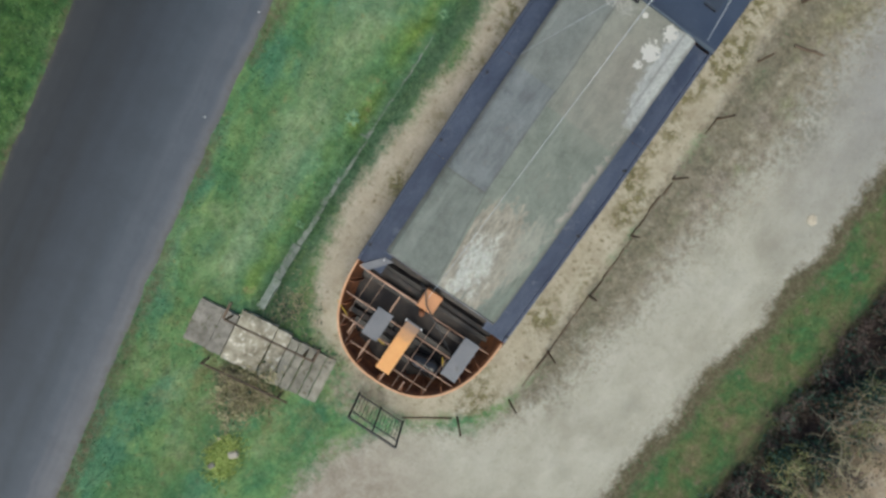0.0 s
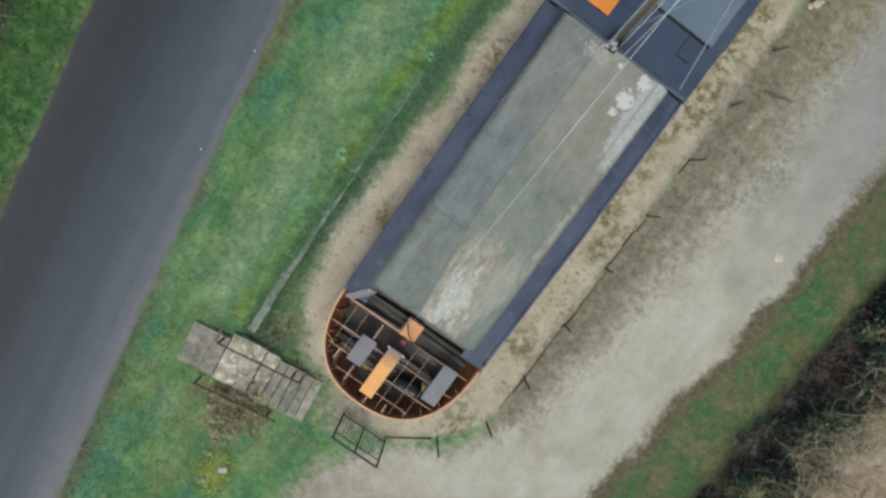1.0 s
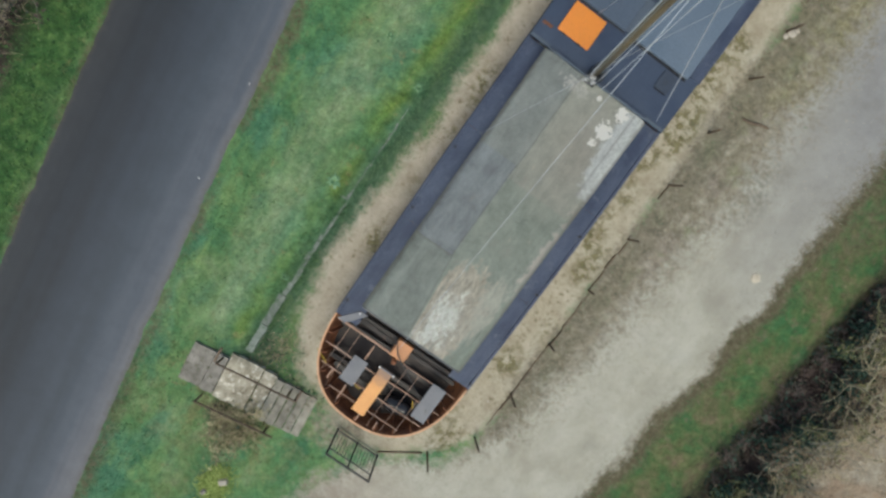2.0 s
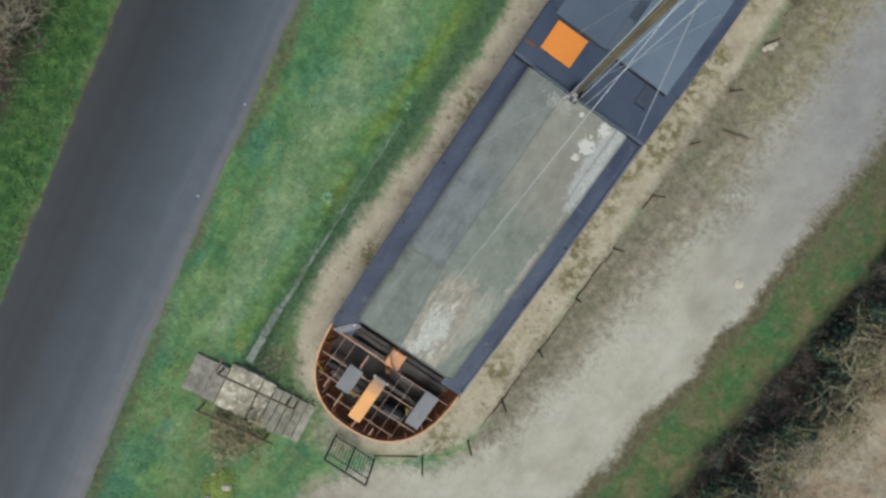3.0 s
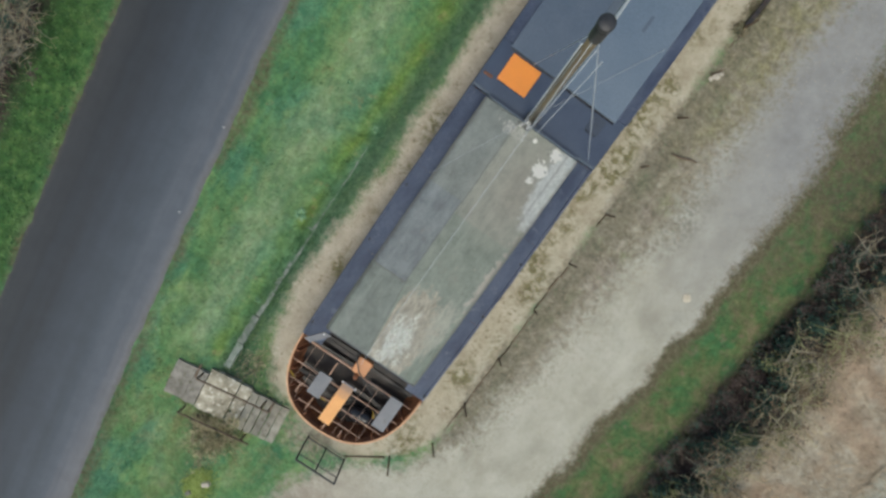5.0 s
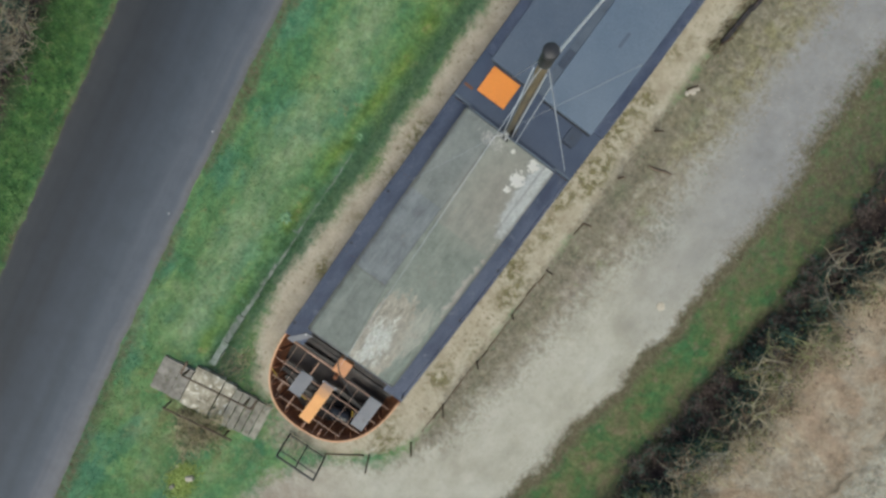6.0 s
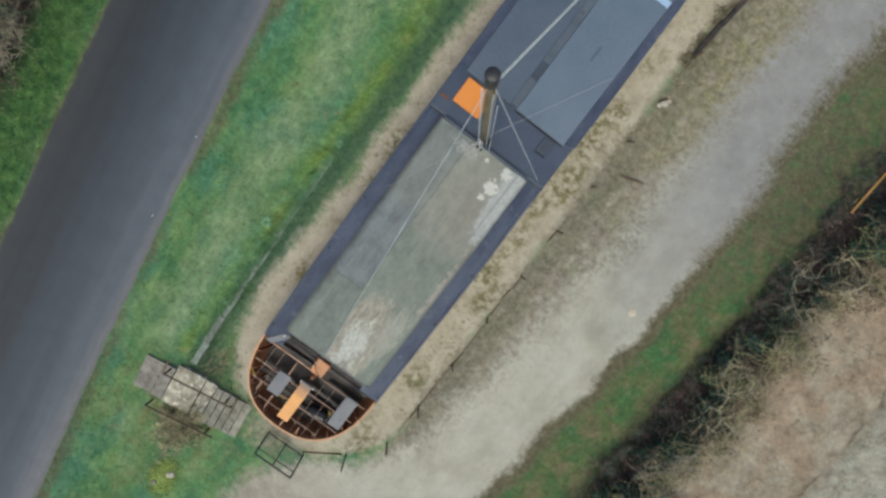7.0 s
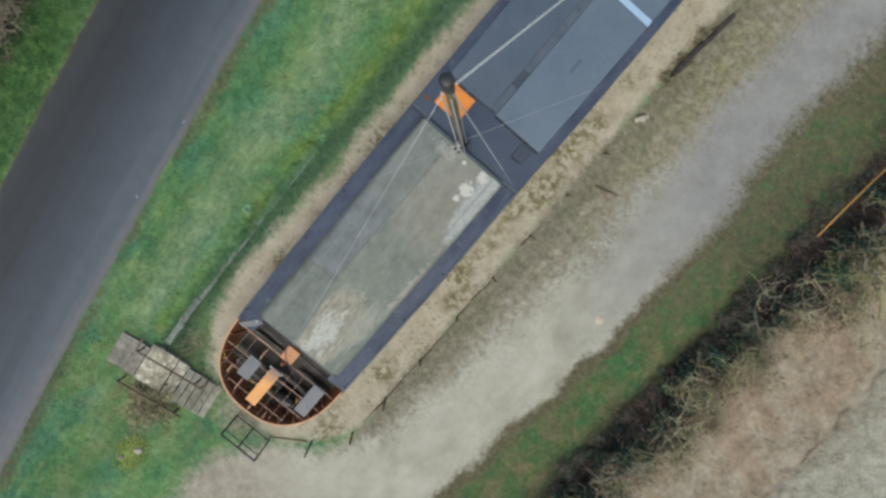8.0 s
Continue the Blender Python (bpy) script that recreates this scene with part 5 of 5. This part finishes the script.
build_shrub("dead_bush", (-2.36, -4.36), 0.52, 1.4, 14, 77, "dry tan dead bush beside the steps", (0.15, -0.1), bark=M_TWIG, ivy=8, per=20, dead=70, group="", thick=0.65, fork=10, leaf=M_DEADLEAF)


def blades(name, n, area, keep, length, width, material, label, seed, lie=0.75):
    """Many single blades of grass on the ground."""
    rs = np.random.RandomState(seed)
    x = rs.uniform(area[0], area[1], n)
    y = rs.uniform(area[2], area[3], n)
    ok = rs.rand(n) < keep(x, y)
    x, y = x[ok], y[ok]
    n = len(x)
    z = ground_height(x, y) - 0.008
    a, l, w = rs.uniform(0, 2 * np.pi, n), length * rs.uniform(0.5, 1.5, n), width * rs.uniform(0.6, 1.4, n)
    out = l * lie * rs.uniform(0.5, 1.2, n)
    up = np.sqrt(np.maximum(l * l - (out * 0.8) ** 2, (0.25 * l) ** 2))
    dx, dy = np.cos(a), np.sin(a)
    px, py = -dy * w / 2, dx * w / 2
    base = np.stack([x, y, z], 1)
    v = np.empty((n, 5, 3))
    v[:, 0] = base + np.stack([px, py, 0 * px], 1)
    v[:, 1] = base - np.stack([px, py, 0 * px], 1)
    mid = base + np.stack([dx * out * 0.45, dy * out * 0.45, up * 0.65], 1)
    v[:, 2] = mid - np.stack([px, py, 0 * px], 1) * 0.8
    v[:, 3] = mid + np.stack([px, py, 0 * px], 1) * 0.8
    v[:, 4] = base + np.stack([dx * out, dy * out, up * 0.8], 1)
    k = 5 * np.arange(n)
    quads, tris = np.stack([k, k + 1, k + 2, k + 3], 1), np.stack([k + 3, k + 2, k + 4], 1)
    me = bpy.data.meshes.new(name)
    me.from_pydata(v.reshape(-1, 3).tolist(), [], quads.tolist() + tris.tolist())
    me.materials.append(material)
    c = covers(x, y)
    for which, cols in (("cover_c", (c["scrub"], c["band"], c["lush"])), ("cover_d", (c["rough"], c["furrow"], c["rough"])), ("cover_e", (c["far"], c["far"], c["far"]))):
        a = me.attributes.new(which, "FLOAT_COLOR", "POINT")
        a.data.foreach_set("color", np.repeat(np.stack([*cols, np.ones(n)], 1), 5, 0).astype(np.float32).ravel())
    return tagged(new(name, me), label, "grass", kind="stuff")


def grass_keep(x, y):
    c = covers(x, y)
    free = 1 - np.maximum.reduce([c["pad"], c["track"], c["dry"] * 0.8, c["litter"], c["scrub"], c["field"], c["moss"]])
    on_road = (x > road_left(y) - 0.02) & (x < road_right(y) + 0.02)
    on_steps = (x > -4.4) & (x < -0.75) & (np.abs(y + 3.60 - 0.121 * (x + 4.26)) < 0.56 + 0.08 * wave(x, y, 0.3, 70))
    return np.where(on_road | on_steps, 0, np.clip(free * 1.3 - 0.25, 0, 1)) * (0.35 + 0.65 * wave(x, y, 0.5, 61))


blades("grass", 150000, (-14, -2.9, -10, 16), grass_keep, 0.075, 0.014, M_BLADE, "patchy green winter grass verge", 1)
blades("grass", 60000, (-3, 9.5, -10, 18), grass_keep, 0.075, 0.014, M_BLADE, "patchy green grass strip beside the track", 2)
blades("dry_grass", 42000, (9.3, 15.5, -4, 19), lambda x, y: covers(x, y)["scrub"] * np.clip(2.2 * wave(x, y, 0.5, 73) - 0.45, 0.1, 1), 0.19, 0.013, M_STRAW, "flattened straw-brown dead grass", 3, 1.0)
blades("dry_grass", 16000, (2.9, 7.8, -3, 18), lambda x, y: 0.8 * covers(x, y)["dry"] * wave(x, y, 0.4, 62), 0.06, 0.010, M_STRAW, "sparse dry grass along the fence", 4, 0.9)
# dark leaves thicken the painted shade of the hedge bottom
blades("bramble_leaves", 26000, (7.8, 11.2, -4, 20), lambda x, y: np.clip(2.5 * covers(x, y)["litter"] - 1.45, 0, 1) * wave(x, y, 0.5, 63), 0.16, 0.030, M_DARKLEAF, "tangled bramble leaves in the hedge bottom, coloured dark for the shade there", 6, 0.6)
blades("ivy_leaves", 24000, (8.4, 11.4, -4, 20), lambda x, y: np.clip(2.5 * covers(x, y)["litter"] - 1.45, 0, 1) * np.clip(4 * wave(x, y, 0.9, 64) - 2.1, 0, 1), 0.11, 0.034, M_IVY, "dark teal ivy leaves in the hedge bottom", 19, 0.8)
blades("clover", 16000, (-14, -9, -8, 8), lambda x, y: 0.9 * (x < road_left(y) - 0.05) * wave(x, y, 0.25, 65), 0.07, 0.055, M_CLOVER, "leafy clover and low weeds across the lane", 15, 0.9)
blades("clover", 2200, (-7.5, -3.2, -9, 12), lambda x, y: np.clip(grass_keep(x, y), 0, 1) * (wave(x, y, 0.8, 66) > 0.62), 0.06, 0.045, M_CLOVER, "patches of clover in the verge", 16, 0.9)
blades("edge_grass", 26000, (-3.65, -2.85, -2.6, 19), lambda x, y: np.clip(1.6 * wave(x, y, 0.35, 67) - 0.2, 0, 1) * (np.abs(x - kerb_line(y)) < 0.24) * (np.abs(x - kerb_line(y)) > 0.13 - 0.12 * np.clip((y - 4.5) / 2, 0, 1) - 0.05 * wave(x, y, 0.4, 74) - 0.12 * (wave(x, y, 0.6, 75) > 0.62)), 0.085, 0.013, M_BLADE, "long grass leaning over the edging", 17, 0.9)
blades("sand_weeds", 9000, (-2.8, 3.1, -2.9, 16), lambda x, y: covers(x, y)["pad"] * np.clip(6 * wave(x, y, 0.28, 68) - 4.6, 0, 1) * (np.abs(x) > 1.9), 0.05, 0.016, M_WEED, "scattered low weeds on the sand", 18, 0.8)
blades("dead_stalks", 2300, (-3.1, -1.4, -5.2, -3.9), lambda x, y: np.exp(-(((x + 2.2) / 0.50) ** 2) - ((y + 4.36) / 0.26) ** 2), 0.30, 0.018, M_DEADLEAF, "tan dead stalks of a collapsed bush", 8, 0.9)
blades("moss_clump", 7000, (-2.4, -1.3, -6.8, -5.4), lambda x, y: np.exp(-(((x + 1.85) / 0.28) ** 2) - ((y + 6.1) / 0.38) ** 2), 0.13, 0.024, M_YGREEN, "yellow-green mossy clump round old blocks", 9, 0.7)
blades("bank_weeds", 1000, (2.9, 3.35, 12.9, 14.8), lambda x, y: np.clip(1.6 * wave(x, y, 0.35, 69) - 0.3, 0, 1), 0.16, 0.018, M_BANKWEED, "dark brown weeds leaning on the bank", 20, 0.8)
blades("dry_grass", 2600, (-3.1, -0.4, -3.2, -1.0), lambda x, y: np.exp(-(((x + 2.5) / 0.45) ** 2) - ((y + 2.1) / 0.55) ** 2) + 0.8 * np.exp(-(((x + 1.2) / 0.5) ** 2) - ((y + 2.55) / 0.25) ** 2), 0.14, 0.010, M_STRAW, "scruffy pale dead grass beside the steps", 21, 0.9)
blades("bramble_leaves", 2200, (-3.1, -0.6, -3.1, -1.0), lambda x, y: np.exp(-(((x + 2.55) / 0.45) ** 2) - ((y + 2.3) / 0.45) ** 2) + 0.8 * np.exp(-(((x + 1.6) / 0.6) ** 2) - ((y + 2.62) / 0.20) ** 2), 0.10, 0.022, M_IVY, "dark low leaves beside the steps", 22, 0.8)
blades("moss_tufts", 6000, (-2.8, 3.1, -3, 16), lambda x, y: covers(x, y)["moss"], 0.05, 0.016, M_WEED, "low olive weeds on the sand", 5, 0.8)


# ---- small things on the ground ----
def rock(seed, r):
    rnd = random.Random(seed)
    bm = bmesh.new()
    bmesh.ops.create_icosphere(bm, subdivisions=1, radius=r)
    for v in bm.verts:
        v.co *= rnd.uniform(0.75, 1.15)
        v.co.z *= 0.6
    return bm


def pebbles(name, n, area, keep, size, material, label, seed):
    rs = np.random.RandomState(seed)
    x, y = rs.uniform(area[0], area[1], n), rs.uniform(area[2], area[3], n)
    ok = rs.rand(n) < keep(x, y)
    x, y = x[ok], y[ok]
    n, r = len(x), size * rs.uniform(0.4, 1.6, ok.sum())
    z = ground_height(x, y)
    o = np.array([(1, 0, 0), (0.2, 0.95, 0), (-0.95, 0.3, 0), (-0.3, -1, 0), (0.1, 0, 0.6), (0, 0.1, -0.5)])
    v = np.stack([x, y, z], 1)[:, None, :] + o[None] * r[:, None, None] * rs.uniform(0.7, 1.3, (n, 6, 1))
    f = np.array([(0, 1, 4), (1, 2, 4), (2, 3, 4), (3, 0, 4), (1, 0, 5), (2, 1, 5), (3, 2, 5), (0, 3, 5)])
    ob = joined(name, v.reshape(-1, 3), (6 * np.arange(n)[:, None, None] + f[None]).reshape(-1, 3), material)
    return tagged(ob, label, "stones", kind="stuff")


pebbles("gravel", 9000, (-0.5, 8, -9, 18), lambda x, y: covers(x, y)["track"] * wave(x, y, 0.7, 71), 0.012, M_STONE, "pale loose gravel on the track", 11)
pebbles("clods", 9000, (14.2, 18.5, -2, 20), lambda x, y: covers(x, y)["field"], 0.035, M_STONE, "grey clods of dry field soil", 12)
pebbles("leaf_litter", 1500, (-7.6, -2.7, -9, 12), lambda x, y: 0.5 * wave(x, y, 0.6, 72) * (1 - covers(x, y)["pad"]) * (x > road_right(y) - 0.1), 0.012, M_BRAMBLE, "scattered brown fallen leaves", 13)


def build_bits():
    for k, (x, y, r) in enumerate(((6.45, 6.47, 0.15), (3.36, 11.78, 0.13), (3.28, 11.62, 0.08), (3.45, 11.9, 0.07), (2.72, -0.15, 0.04))):
        ob = part("stone", rock(k, r), M_STONE if k else M_CREAM)
        ob.scale.z = 1.0 if k else 0.3
        ob.location = (x, y, float(ground_height(x, y)) + r * 0.12)
        tagged(ob, "pale rough stone lying on the ground", "stone", "loose stones")
    for k, (x, y) in enumerate(((-8.42, -2.3), (-6.50, 0.38), (-6.75, 3.0))):
        ob = part("pebble", rock(50 + k, 0.02), M_WHITE)
        ob.location = (x, y, 0.04)
        tagged(ob, "small white pebble on the asphalt", "pebble", "pebbles on the lane")
    for k, (x, y, r, mtl) in enumerate(((-1.70, -5.88, 0.12, M_STONE), (-1.98, -6.38, 0.09, M_CONCRETE))):
        ob = part("mossy_block", box(bmesh.new(), -r, r, -r * 0.7, r * 0.7, 0, 0.16, 0.03), mtl)
        ob.matrix_world = pose(x, y, float(ground_height(x, y)) - 0.03, 0, 0, 40 + 35 * k)
        tagged(ob, "rough concrete block half sunk in the grass", "block", "blocks in the grass")
    st = part("fallen_branch", tube(bmesh.new(), [(3.64, 9.42, 0.03), (3.9, 9.46, 0.05), (4.1, 9.56, 0.04), (4.36, 9.62, 0.02)], [0.026, 0.034, 0.032, 0.018], 7), M_WOOD)
    tagged(st, "dark broken branch lying on dry grass", "branch")
    gz = lambda x, y: float(ground_height(x, y))
    mb = part("mossy_branch", tube(bmesh.new(), [(x, y, gz(x, y) + 0.04) for x, y in ((11.0, 12.7), (11.5, 12.75), (12.0, 12.6), (12.45, 12.3), (12.75, 11.9))], [0.05, 0.06, 0.055, 0.045, 0.03], 7), M_OLIVE, None, "", True)
    tagged(mb, "dark mossy fallen branch lying on dead grass", "branch")
    # near-black planks added to draw the shaded wedges beside the weeds
    for k, (x, y, n, w, turn, lift) in enumerate(((3.22, 13.85, 0.62, 0.075, -3, 0.05), (3.34, 15.0, 0.62, 0.065, -5, 0.06))):
        pl = part("dark_plank", boxed(-w, w, -n, n, 0, 0.05, 0.006), M_BOARD)
        pl.matrix_world = pose(x, y, lift, 0, 18, turn)
        tagged(pl, "near-black plank along the fence, added for a dark shaded wedge", "plank", "rotten planks")
    bm = bmesh.new()
    tube(bm, [(9.62, 12.55, 0.22), (9.68, 13.9, 0.20), (9.80, 16.4, 0.26)], [0.029, 0.032, 0.030], 10)
    po = part("orange_pole", bm, M_POLE, None, "", True)
    tagged(po, "long faded orange pole lying in the hedge bottom", "pole")
    rd = part("reddish_plank", boxed(-0.06, 0.06, -0.28, 0.28, 0, 0.04, 0.005), M_RUST)
    rd.matrix_world = pose(11.28, 13.36, float(ground_height(11.28, 13.36)) + 0.01, 0, 0, -70)
    tagged(rd, "short reddish-brown plank lying on dead grass", "plank")
    bl = part("blue_board", boxed(0.31, 1.60, 13.21, 13.39, 1.361, 1.39, 0.006), M_BLUE)
    tagged(bl, "light blue painted board lying on the fore cover", "board")
    # broad-leaved dock plant in the verge and tufts at the edging
    for k, (x, y, n, r, mtl) in enumerate(((-3.72, 2.28, 16, 0.22, M_DOCK), (-3.35, 5.3, 10, 0.14, M_DOCK), (-4.6, 5.9, 10, 0.13, M_DOCK), (-3.4, -0.4, 9, 0.13, M_DOCK))):
        rnd = random.Random(300 + k)
        bm = bmesh.new()
        for j in range(n):
            a = 6.283 * j / n + rnd.uniform(-0.3, 0.3)
            d, s, l = Vector((math.cos(a), math.sin(a), 0)), Vector((-math.sin(a), math.cos(a), 0)), r * rnd.uniform(0.6, 1.1)
            q = [bm.verts.new(p) for p in (Vector((0, 0, 0.01)), d * l * 0.5 + s * l * 0.16 + Vector((0, 0, 0.09)), d * l + Vector((0, 0, 0.05)), d * l * 0.5 - s * l * 0.16 + Vector((0, 0, 0.09)))]
            bm.faces.new(q)
        ob = part("dock_plant", bm, mtl)
        ob.location = (x, y, float(ground_height(x, y)) - 0.005)
        tagged(ob, "broad-leaved green dock rosette in the grass", "plant", "dock plants")


build_bits()
